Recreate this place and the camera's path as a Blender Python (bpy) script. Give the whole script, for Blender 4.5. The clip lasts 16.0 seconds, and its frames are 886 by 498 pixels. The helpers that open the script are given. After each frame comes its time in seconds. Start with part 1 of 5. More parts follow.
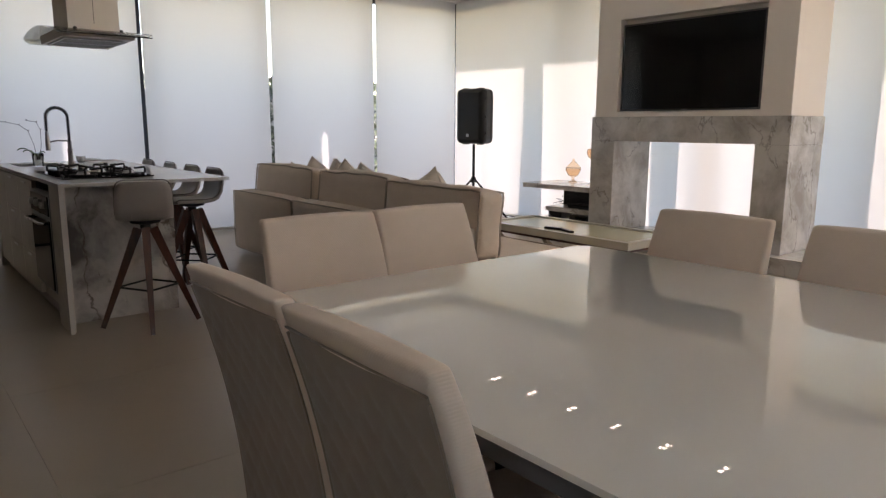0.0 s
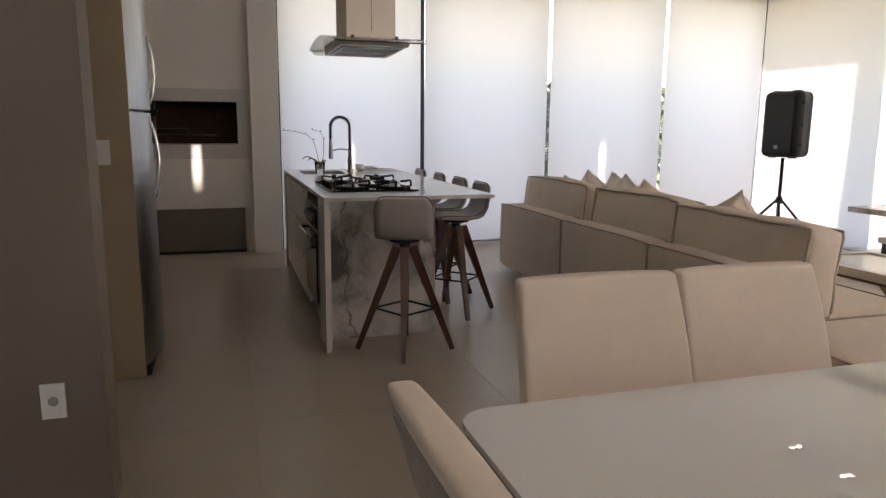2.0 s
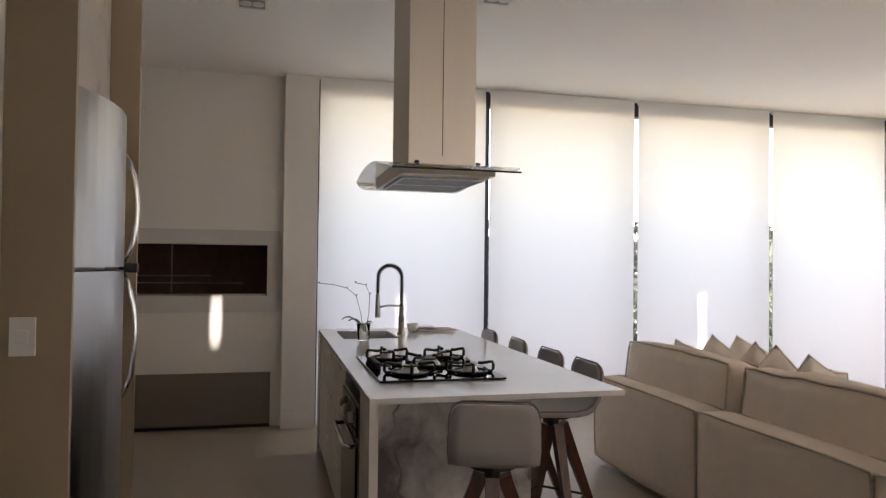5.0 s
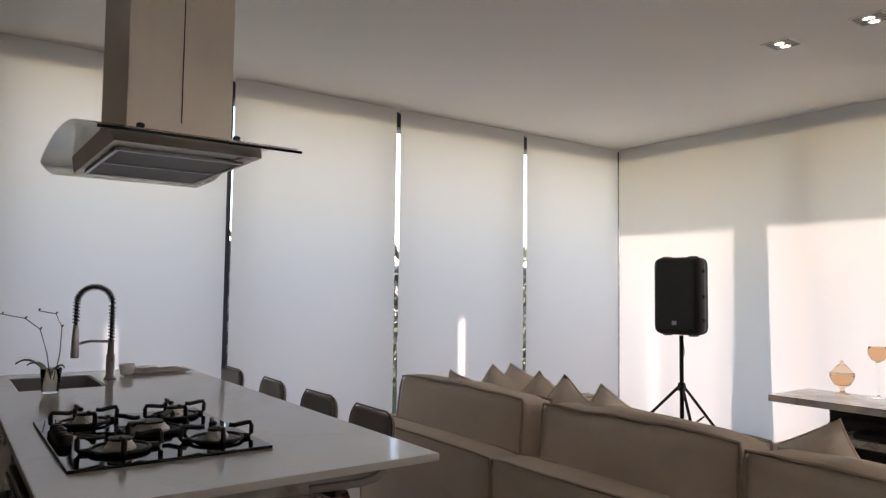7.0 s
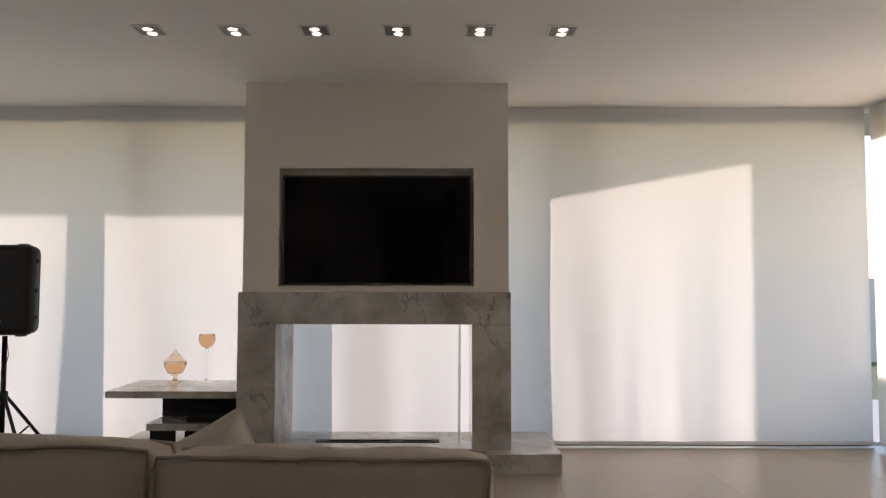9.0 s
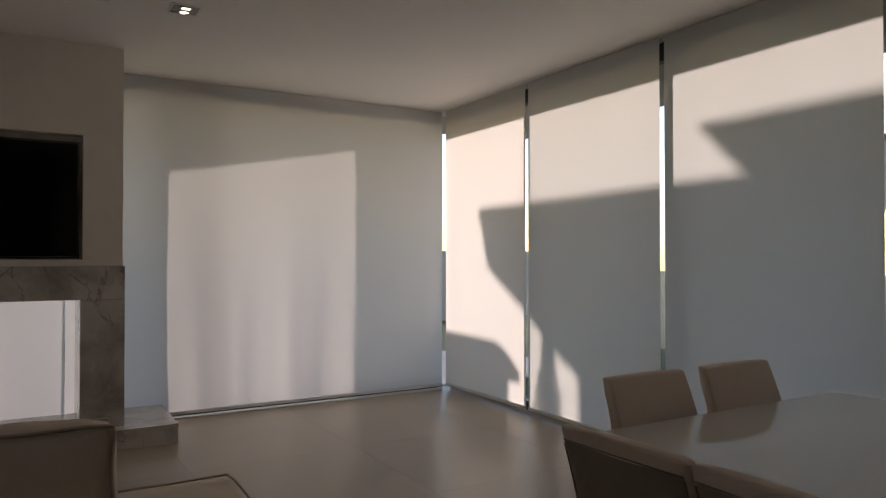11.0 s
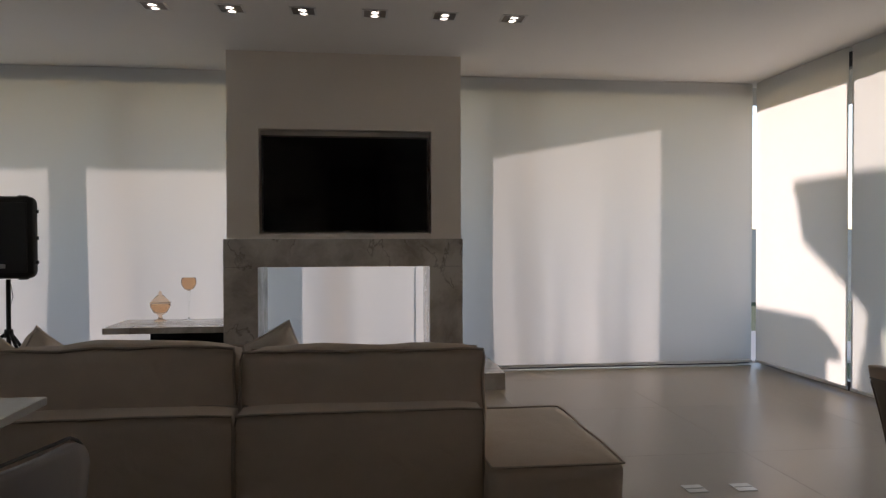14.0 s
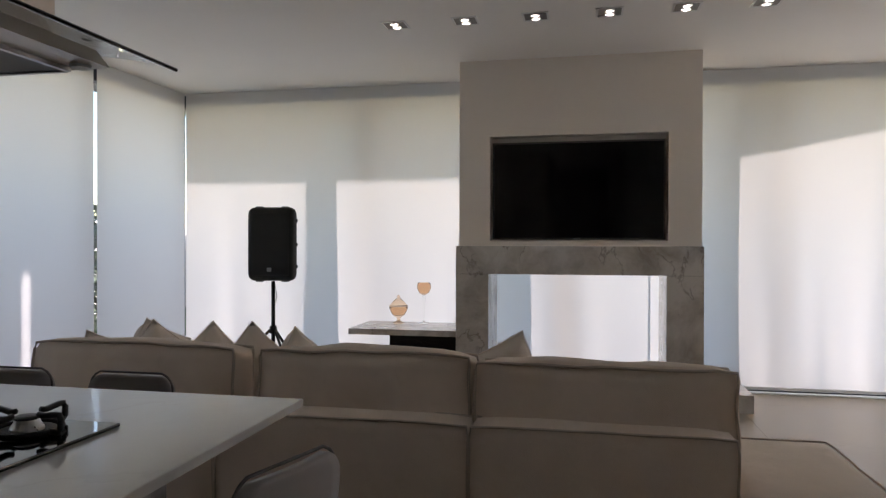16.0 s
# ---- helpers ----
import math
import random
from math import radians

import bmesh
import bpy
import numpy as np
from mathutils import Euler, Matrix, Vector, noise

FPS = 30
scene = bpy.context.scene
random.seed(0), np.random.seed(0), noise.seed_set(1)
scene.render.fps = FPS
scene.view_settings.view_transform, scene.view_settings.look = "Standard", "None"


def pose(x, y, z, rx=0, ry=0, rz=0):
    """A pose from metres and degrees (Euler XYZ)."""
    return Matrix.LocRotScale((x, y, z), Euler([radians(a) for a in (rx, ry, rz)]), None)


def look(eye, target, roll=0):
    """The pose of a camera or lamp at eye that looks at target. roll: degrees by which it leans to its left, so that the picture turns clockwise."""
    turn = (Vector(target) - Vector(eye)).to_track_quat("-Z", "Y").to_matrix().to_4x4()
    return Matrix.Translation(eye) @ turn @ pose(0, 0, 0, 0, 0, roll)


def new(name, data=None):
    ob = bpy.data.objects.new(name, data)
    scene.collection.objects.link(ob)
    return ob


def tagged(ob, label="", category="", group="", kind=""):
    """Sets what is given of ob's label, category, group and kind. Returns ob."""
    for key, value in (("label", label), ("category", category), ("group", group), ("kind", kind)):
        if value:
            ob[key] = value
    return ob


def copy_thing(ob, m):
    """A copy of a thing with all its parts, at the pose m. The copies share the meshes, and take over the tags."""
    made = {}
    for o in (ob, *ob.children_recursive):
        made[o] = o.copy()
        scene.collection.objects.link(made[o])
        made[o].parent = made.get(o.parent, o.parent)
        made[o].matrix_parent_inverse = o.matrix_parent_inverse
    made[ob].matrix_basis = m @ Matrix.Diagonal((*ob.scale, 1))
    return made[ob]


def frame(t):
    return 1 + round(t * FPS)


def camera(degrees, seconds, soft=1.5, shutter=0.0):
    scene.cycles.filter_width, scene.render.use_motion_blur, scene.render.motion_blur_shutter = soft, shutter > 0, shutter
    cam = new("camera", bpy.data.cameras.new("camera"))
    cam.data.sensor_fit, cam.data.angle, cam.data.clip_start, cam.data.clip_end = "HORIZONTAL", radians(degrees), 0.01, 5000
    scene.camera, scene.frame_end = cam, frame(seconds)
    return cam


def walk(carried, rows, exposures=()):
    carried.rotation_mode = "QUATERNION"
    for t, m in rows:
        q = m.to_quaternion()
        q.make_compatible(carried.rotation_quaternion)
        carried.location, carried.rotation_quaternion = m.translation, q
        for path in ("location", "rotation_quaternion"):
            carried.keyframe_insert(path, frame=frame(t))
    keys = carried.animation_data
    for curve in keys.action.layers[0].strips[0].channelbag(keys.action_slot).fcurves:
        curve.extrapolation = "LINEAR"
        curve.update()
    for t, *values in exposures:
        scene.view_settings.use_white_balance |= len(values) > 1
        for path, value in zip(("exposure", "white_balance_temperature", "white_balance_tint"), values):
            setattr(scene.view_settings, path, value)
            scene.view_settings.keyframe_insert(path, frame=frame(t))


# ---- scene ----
cam = camera(65.0, 16.0, 1.3)
PATH = [
    (0, (0.292, 0.452, 1.272), (-1.228, 1.704, 0.922), 0.3),
    (0.5, (0.068, 0.455, 1.282), (-1.459, 1.699, 0.937), 0.3),
    (1, (-0.066, 0.571, 1.307), (-1.733, 1.62, 0.957), 0.3),
    (1.5, (-0.163, 0.675, 1.325), (-1.959, 1.484, 0.979), 0.4),
    (2, (-0.331, 0.77, 1.319), (-2.211, 1.359, 0.976), 0.5),
    (2.5, (-0.515, 0.798, 1.319), (-2.424, 1.287, 0.977), 0.6),
    (3, (-0.757, 0.849, 1.327), (-2.687, 1.271, 1.016), 0.6),
    (3.5, (-0.999, 0.902, 1.371), (-2.948, 1.317, 1.208), 0.5),
    (3.7, (-1.082, 0.912, 1.385), (-3.035, 1.33, 1.288), 0.2),
    (5.8, (-2.156, 0.95, 1.432), (-4.071, 1.51, 1.555), 0.3),
    (6, (-2.255, 0.96, 1.432), (-4.148, 1.595, 1.555), 0.3),
    (6.5, (-2.411, 0.991, 1.42), (-4.201, 1.876, 1.546), 0.3),
    (7, (-2.568, 1.1, 1.411), (-4.187, 2.268, 1.529), 0.7),
    (7.5, (-2.668, 1.176, 1.412), (-4.078, 2.59, 1.531), 0.7),
    (8, (-2.743, 1.175, 1.421), (-3.75, 2.9, 1.533), 0.8),
    (8.5, (-2.921, 1.094, 1.416), (-3.438, 3.023, 1.524), 0.3),
    (9, (-3.023, 1.14, 1.415), (-3.023, 3.137, 1.523), 0.1),
    (9.5, (-3.035, 1.177, 1.474), (-2.689, 3.145, 1.556), 0.7),
    (10, (-3.05, 0.988, 1.466), (-2.339, 2.855, 1.555), 1.0),
    (10.2, (-3.066, 0.926, 1.459), (-2.229, 2.74, 1.55), 1.1),
    (12.3, (-3.251, 0.336, 1.379), (-2.174, 2.02, 1.332), 0.1),
    (12.5, (-3.284, 0.248, 1.373), (-2.317, 1.998, 1.324), -0.2),
    (13, (-3.378, 0.255, 1.387), (-2.704, 2.137, 1.341), -0.0),
    (13.5, (-3.426, 0.252, 1.393), (-2.981, 2.201, 1.352), 0.0),
    (14, (-3.422, 0.276, 1.359), (-3.187, 2.261, 1.333), -0.1),
    (14.5, (-3.474, 0.284, 1.353), (-3.365, 2.281, 1.334), -0.1),
    (15, (-3.451, 0.32, 1.382), (-3.51, 2.319, 1.361), -0.0),
    (15.5, (-3.42, 0.393, 1.361), (-3.656, 2.379, 1.35), -0.1),
    (16, (-3.474, 0.394, 1.381), (-3.876, 2.353, 1.369), 0.1),
]
walk(cam, [(t, look(e, g, r)) for t, e, g, r in PATH], [(0, 2.72, 7100, 27), (3.5, 3.42, 7350, 30), (6, 3.08, 7300, 29), (7, 2.58, 7200, 29), (8.5, 2.48, 7150, 27), (9.5, 1.88, 7150, 26), (10.2, 1.4, 7200, 28), (12.5, 1.1, 7250, 26), (14, 1.52, 6950, 26), (15, 1.82, 6550, 25), (16, 2.25, 6600, 25)])

# ---------------- world, sun, exposure ----------------
AREA_W = 4.8
SUN_TO = Vector((1.0, 0.256, 0.184)).normalized()
world = bpy.data.worlds.new("world")
scene.world = world
world.use_nodes = True
wn = world.node_tree
sky = wn.nodes.new("ShaderNodeTexSky")
sky.sky_type = 'NISHITA'
sky.sun_disc = False
sky.dust_density = 0.15
sky.ozone_density = 1.6
sky.sun_elevation = math.asin(SUN_TO.z)
sky.sun_rotation = math.atan2(SUN_TO.x, SUN_TO.y)
wn.links.new(sky.outputs[0], wn.nodes["Background"].inputs[0])
wn.nodes["Background"].inputs[1].default_value = 0.15

sun_data = bpy.data.lights.new("sun", 'SUN')
sun_data.energy = 2.9
sun_data.angle = radians(0.6)
sun_data.color = (1.0, 0.965, 0.92)
sun = new("sun", sun_data)
sun.matrix_world = look(SUN_TO * 30, (0, 0, 0))


# Added fill lamp outside the kitchen glazing; brightens those blinds in place of sky light.
for nm, px, py, rz, w in (("kitchen_blind_fill", -8.12, 4.35, -90, 6.0),):
    ld = bpy.data.lights.new(nm, 'AREA')
    ld.shape, ld.size, ld.size_y = 'RECTANGLE', w, 2.8
    ld.energy = AREA_W
    ld.color = (0.96, 0.97, 1.0)
    lo = new(nm, ld)
    lo.matrix_world = pose(px, py, 1.5, 90, 0, rz)


# ---------------- materials ----------------
def mat(name, color, rough=0.6, metal=0.0, var=0.0, scale=8.0, bump=0.0, bscale=200.0, color2=None, spec=0.5, coat=0.0, aniso=None):
    """Principled material with two scales of variation and fine relief."""
    m = bpy.data.materials.new(name)
    m.use_nodes = True
    nt = m.node_tree
    b = nt.nodes["Principled BSDF"]
    b.inputs["Base Color"].default_value = (*color, 1)
    b.inputs["Roughness"].default_value = rough
    b.inputs["Metallic"].default_value = metal
    b.inputs["Specular IOR Level"].default_value = spec
    b.inputs["Coat Weight"].default_value = coat
    tc = nt.nodes.new("ShaderNodeTexCoord")
    mp = nt.nodes.new("ShaderNodeMapping")
    nt.links.new(tc.outputs["Object"], mp.inputs[0])
    if aniso:
        mp.inputs["Scale"].default_value = aniso
    if var > 0 or color2:
        n = nt.nodes.new("ShaderNodeTexNoise")
        n.inputs["Scale"].default_value = scale
        n.inputs["Detail"].default_value = 8
        n.inputs["Roughness"].default_value = 0.6
        nt.links.new(mp.outputs[0], n.inputs[0])
        r = nt.nodes.new("ShaderNodeValToRGB")
        c2 = color2 or tuple(c * (1 - var) for c in color)
        r.color_ramp.elements[0].position, r.color_ramp.elements[1].position = 0.3, 0.7
        r.color_ramp.elements[0].color = (*c2, 1)
        r.color_ramp.elements[1].color = (*color, 1)
        nt.links.new(n.outputs[0], r.inputs[0])
        nt.links.new(r.outputs[0], b.inputs["Base Color"])
        rr = nt.nodes.new("ShaderNodeMapRange")
        rr.inputs["To Min"].default_value = max(rough * 0.88, 0.02)
        rr.inputs["To Max"].default_value = min(rough * 1.15, 1)
        nt.links.new(n.outputs[0], rr.inputs[0])
        nt.links.new(rr.outputs[0], b.inputs["Roughness"])
    if bump > 0:
        n2 = nt.nodes.new("ShaderNodeTexNoise")
        n2.inputs["Scale"].default_value = bscale
        n2.inputs["Detail"].default_value = 4
        nt.links.new(mp.outputs[0], n2.inputs[0])
        bp = nt.nodes.new("ShaderNodeBump")
        bp.inputs["Strength"].default_value = bump
        bp.inputs["Distance"].default_value = 0.004
        nt.links.new(n2.outputs[0], bp.inputs["Height"])
        nt.links.new(bp.outputs[0], b.inputs["Normal"])
    return m


def weave(name, color, color2, pitch, strength=0.6):
    """Woven cloth: two crossed bands of threads, with a soft mottling."""
    m = mat(name, color, 0.92, var=0.1, scale=5, color2=color2, spec=0.15)
    nt = m.node_tree
    b = nt.nodes["Principled BSDF"]
    b.inputs["Sheen Weight"].default_value = 0.25
    tc = nt.nodes.new("ShaderNodeTexCoord")
    hs = []
    for rot in ((0, 0, radians(45)), (0, radians(45), radians(-45))):
        mp = nt.nodes.new("ShaderNodeMapping")
        mp.inputs["Rotation"].default_value = rot
        nt.links.new(tc.outputs["Object"], mp.inputs[0])
        w = nt.nodes.new("ShaderNodeTexWave")
        w.bands_direction = 'DIAGONAL'
        w.inputs["Scale"].default_value = 0.314 / pitch
        w.inputs["Distortion"].default_value = 0.6
        w.inputs["Detail Scale"].default_value = 2
        nt.links.new(mp.outputs[0], w.inputs[0])
        hs.append(w)
    mul = nt.nodes.new("ShaderNodeMath")
    mul.operation = 'MULTIPLY'
    nt.links.new(hs[0].outputs["Fac"], mul.inputs[0])
    nt.links.new(hs[1].outputs["Fac"], mul.inputs[1])
    bp = nt.nodes.new("ShaderNodeBump")
    bp.inputs["Strength"].default_value = strength
    bp.inputs["Distance"].default_value = 0.002
    nt.links.new(mul.outputs[0], bp.inputs["Height"])
    wr = nt.nodes.new("ShaderNodeTexNoise")
    wr.inputs["Scale"].default_value = 7.0
    wr.inputs["Detail"].default_value = 3
    wr.inputs["Distortion"].default_value = 0.8
    nt.links.new(tc.outputs["Object"], wr.inputs[0])
    b2 = nt.nodes.new("ShaderNodeBump")
    b2.inputs["Strength"].default_value = 0.5
    b2.inputs["Distance"].default_value = 0.02
    nt.links.new(wr.outputs[0], b2.inputs["Height"])
    nt.links.new(bp.outputs[0], b2.inputs["Normal"])
    nt.links.new(b2.outputs[0], b.inputs["Normal"])
    return m


def ribbed(name, color, color2, pitch=0.006, strength=0.5):
    """Ribbed upholstery cloth: bands across the height, broken by fine threads."""
    m = mat(name, color, 0.92, var=0.1, scale=5, color2=color2, spec=0.12)
    nt = m.node_tree
    b = nt.nodes["Principled BSDF"]
    b.inputs["Sheen Weight"].default_value = 0.25
    tc = nt.nodes.new("ShaderNodeTexCoord")
    hs = []
    for ax, rot, p in (('Z', (0, radians(45), 0), pitch), ('X', (0, radians(45), 0), pitch * 0.8)):
        mp = nt.nodes.new("ShaderNodeMapping")
        mp.inputs["Rotation"].default_value = rot
        nt.links.new(tc.outputs["Object"], mp.inputs[0])
        w = nt.nodes.new("ShaderNodeTexWave")
        w.bands_direction = ax
        w.inputs["Scale"].default_value = 0.314 / p
        w.inputs["Distortion"].default_value = 0.5
        w.inputs["Detail Scale"].default_value = 2
        nt.links.new(mp.outputs[0], w.inputs[0])
        hs.append(w)
    add = nt.nodes.new("ShaderNodeMath")
    add.operation = 'MULTIPLY_ADD'
    add.inputs[1].default_value = 0.35
    nt.links.new(hs[1].outputs["Fac"], add.inputs[0])
    nt.links.new(hs[0].outputs["Fac"], add.inputs[2])
    bp = nt.nodes.new("ShaderNodeBump")
    bp.inputs["Strength"].default_value = strength
    bp.inputs["Distance"].default_value = 0.0015
    nt.links.new(add.outputs[0], bp.inputs["Height"])
    nt.links.new(bp.outputs[0], b.inputs["Normal"])
    return m


def marble(name, base=(0.56, 0.53, 0.50), vein=(0.10, 0.09, 0.085), cloud=(0.30, 0.28, 0.26), scale=1.3, vs=0.5, rough=0.12):
    m = bpy.data.materials.new(name)
    m.use_nodes = True
    nt = m.node_tree
    b = nt.nodes["Principled BSDF"]
    b.inputs["Roughness"].default_value = rough
    tc = nt.nodes.new("ShaderNodeTexCoord")
    warp = nt.nodes.new("ShaderNodeTexNoise")
    warp.inputs["Scale"].default_value = 1.6
    warp.inputs["Detail"].default_value = 6
    nt.links.new(tc.outputs["Object"], warp.inputs[0])
    mix = nt.nodes.new("ShaderNodeMix")
    mix.data_type = 'VECTOR'
    mix.inputs[0].default_value = 0.35
    nt.links.new(tc.outputs["Object"], mix.inputs[4])
    nt.links.new(warp.outputs["Color"], mix.inputs[5])
    n = nt.nodes.new("ShaderNodeTexNoise")
    n.inputs["Scale"].default_value = scale * 2.2
    n.inputs["Detail"].default_value = 10
    n.inputs["Roughness"].default_value = 0.62
    nt.links.new(mix.outputs[1], n.inputs[0])
    r1 = nt.nodes.new("ShaderNodeValToRGB")
    r1.color_ramp.elements[0].position, r1.color_ramp.elements[1].position = 0.36, 0.58
    r1.color_ramp.elements[0].color, r1.color_ramp.elements[1].color = (*cloud, 1), (*base, 1)
    nt.links.new(n.outputs[0], r1.inputs[0])
    v = nt.nodes.new("ShaderNodeTexNoise")
    v.inputs["Scale"].default_value = scale * 1.5
    v.inputs["Detail"].default_value = 9
    v.inputs["Roughness"].default_value = 0.55
    mp = nt.nodes.new("ShaderNodeMapping")
    mp.inputs["Location"].default_value = (3.1, 1.7, 0.4)
    mp.inputs["Scale"].default_value = (1.5, 1.5, 0.7)
    nt.links.new(mix.outputs[1], mp.inputs[0])
    nt.links.new(mp.outputs[0], v.inputs[0])
    r2 = nt.nodes.new("ShaderNodeValToRGB")
    e = r2.color_ramp.elements
    e[0].position, e[1].position = 0.488, 0.512
    e[0].color = e[1].color = (0, 0, 0, 1)
    k = e.new(0.5)
    k.color = (1, 1, 1, 1)
    nt.links.new(v.outputs[0], r2.inputs[0])
    sc = nt.nodes.new("ShaderNodeMath")
    sc.operation = 'MULTIPLY'
    sc.inputs[1].default_value = vs
    brk = nt.nodes.new("ShaderNodeTexNoise")
    brk.inputs["Scale"].default_value = 4.0
    brk.inputs["Detail"].default_value = 6
    nt.links.new(tc.outputs["Object"], brk.inputs[0])
    br = nt.nodes.new("ShaderNodeMapRange")
    br.inputs["From Min"].default_value, br.inputs["From Max"].default_value = 0.38, 0.52
    nt.links.new(brk.outputs[0], br.inputs[0])
    bm_ = nt.nodes.new("ShaderNodeMath")
    bm_.operation = 'MULTIPLY'
    nt.links.new(r2.outputs[0], bm_.inputs[0])
    nt.links.new(br.outputs[0], bm_.inputs[1])
    nt.links.new(bm_.outputs[0], sc.inputs[0])
    mx = nt.nodes.new("ShaderNodeMix")
    mx.data_type = 'RGBA'
    nt.links.new(sc.outputs[0], mx.inputs[0])
    nt.links.new(r1.outputs[0], mx.inputs[6])
    mx.inputs[7].default_value = (*vein, 1)
    nt.links.new(mx.outputs[2], b.inputs["Base Color"])
    return m


def blind_cloth(name):
    m = bpy.data.materials.new(name)
    m.use_nodes = True
    nt = m.node_tree
    nt.nodes.remove(nt.nodes["Principled BSDF"])
    out = nt.nodes["Material Output"]
    d, t = nt.nodes.new("ShaderNodeBsdfDiffuse"), nt.nodes.new("ShaderNodeBsdfTranslucent")
    d.inputs[0].default_value = (0.78, 0.77, 0.75, 1)
    t.inputs[0].default_value = (0.80, 0.77, 0.72, 1)
    mx = nt.nodes.new("ShaderNodeMixShader")
    tc = nt.nodes.new("ShaderNodeTexCoord")
    mp = nt.nodes.new("ShaderNodeMapping")
    mp.inputs["Scale"].default_value = (3.0, 3.0, 0.35)
    nt.links.new(tc.outputs["Object"], mp.inputs[0])
    n = nt.nodes.new("ShaderNodeTexNoise")
    n.inputs["Scale"].default_value = 1.5
    n.inputs["Detail"].default_value = 5
    nt.links.new(mp.outputs[0], n.inputs[0])
    r = nt.nodes.new("ShaderNodeMapRange")
    r.inputs["To Min"].default_value, r.inputs["To Max"].default_value = BLIND_T - 0.02, BLIND_T + 0.02
    nt.links.new(n.outputs[0], r.inputs[0])
    nt.links.new(r.outputs[0], mx.inputs[0])
    n2 = nt.nodes.new("ShaderNodeTexNoise")
    n2.inputs["Scale"].default_value = 900
    nt.links.new(tc.outputs["Object"], n2.inputs[0])
    bp = nt.nodes.new("ShaderNodeBump")
    bp.inputs["Strength"].default_value = 0.15
    bp.inputs["Distance"].default_value = 0.001
    nt.links.new(n2.outputs[0], bp.inputs["Height"])
    nt.links.new(bp.outputs[0], d.inputs["Normal"])
    nt.links.new(d.outputs[0], mx.inputs[1])
    nt.links.new(t.outputs[0], mx.inputs[2])
    nt.links.new(mx.outputs[0], out.inputs[0])
    return m


def glass(name, color=(1, 1, 1), rough=0.0, ior=1.45):
    m = bpy.data.materials.new(name)
    m.use_nodes = True
    b = m.node_tree.nodes["Principled BSDF"]
    b.inputs["Base Color"].default_value = (*color, 1)
    b.inputs["Roughness"].default_value = rough
    b.inputs["Transmission Weight"].default_value = 1.0
    b.inputs["IOR"].default_value = ior
    return m


def glow(name, color, strength):
    m = bpy.data.materials.new(name)
    m.use_nodes = True
    b = m.node_tree.nodes["Principled BSDF"]
    b.inputs["Base Color"].default_value = (*color, 1)
    b.inputs["Emission Color"].default_value = (*color, 1)
    b.inputs["Emission Strength"].default_value = strength
    return m


BLIND_T = 0.5
M_WALL = mat("wall_paint", (0.80, 0.755, 0.69), 0.75, var=0.04, scale=1.5, bump=0.08, bscale=90)
M_CHIM = mat("chimney_paint", (0.86, 0.78, 0.69), 0.75, var=0.04, scale=1.5, bump=0.08, bscale=90)
M_DARKWALL = mat("dark_wall_paint", (0.20, 0.165, 0.13), 0.7, var=0.07, scale=2, bump=0.08, bscale=90)
M_TAN = mat("tan_lacquer", (0.36, 0.28, 0.19), 0.5, var=0.05, scale=2)
M_CEIL = mat("ceiling_paint", (0.87, 0.84, 0.80), 0.85, var=0.03, scale=1.2, bump=0.05, bscale=70)
M_TILE = mat("porcelain_tile", (0.43, 0.358, 0.275), 0.30, var=0.10, scale=1.1, bump=0.02, bscale=260)
M_GROUT = mat("grout", (0.36, 0.31, 0.26), 0.8)
M_BLIND = blind_cloth("blind_cloth")
M_BLINDBAR = mat("blind_bar", (0.75, 0.75, 0.74), 0.4)
M_FRAME = mat("dark_aluminium", (0.035, 0.04, 0.05), 0.35, metal=0.4, var=0.1, scale=30)
M_PANE = bpy.data.materials.new("window_pane")
M_PANE.use_nodes = True
pn = M_PANE.node_tree
pn.nodes.remove(pn.nodes["Principled BSDF"])
p_t, p_g, p_m = (pn.nodes.new(k) for k in ("ShaderNodeBsdfTransparent", "ShaderNodeBsdfGlossy", "ShaderNodeMixShader"))
p_g.inputs["Roughness"].default_value = 0.02
p_t.inputs[0].default_value = (0.97, 0.98, 0.98, 1)
p_m.inputs[0].default_value = 0.05
pn.links.new(p_t.outputs[0], p_m.inputs[1])
pn.links.new(p_g.outputs[0], p_m.inputs[2])
pn.links.new(p_m.outputs[0], pn.nodes["Material Output"].inputs[0])
M_MARBLE = marble("grey_marble", base=(0.66, 0.62, 0.57), vein=(0.12, 0.09, 0.065), cloud=(0.37, 0.325, 0.275), scale=1.45, vs=0.6)
M_MARBLE2 = marble("island_marble", base=(0.66, 0.62, 0.58), vein=(0.12, 0.08, 0.06), cloud=(0.13, 0.115, 0.11), scale=1.15, vs=0.9, rough=0.2)
M_QUARTZ = marble("white_quartz", base=(0.63, 0.60, 0.56), vein=(0.38, 0.34, 0.30), cloud=(0.59, 0.56, 0.52), scale=0.8, vs=0.14, rough=0.14)
M_LACQ = marble("cabinet_lacquer", base=(0.66, 0.61, 0.55), vein=(0.32, 0.28, 0.24), cloud=(0.60, 0.55, 0.49), scale=1.4, vs=0.3, rough=0.25)
M_DKPANEL = mat("dark_drawer_lacquer", (0.19, 0.155, 0.125), 0.45, var=0.06, scale=3)
M_BBQFRAME = mat("grill_surround_stone", (0.60, 0.57, 0.53), 0.5, var=0.05, scale=4)
M_BURNER = mat("burner_aluminium", (0.68, 0.68, 0.68), 0.28, metal=0.9, var=0.1, scale=60)
M_BRICK = mat("firebrick", (0.15, 0.075, 0.045), 0.85, var=0.45, scale=14, bump=0.4, bscale=120)
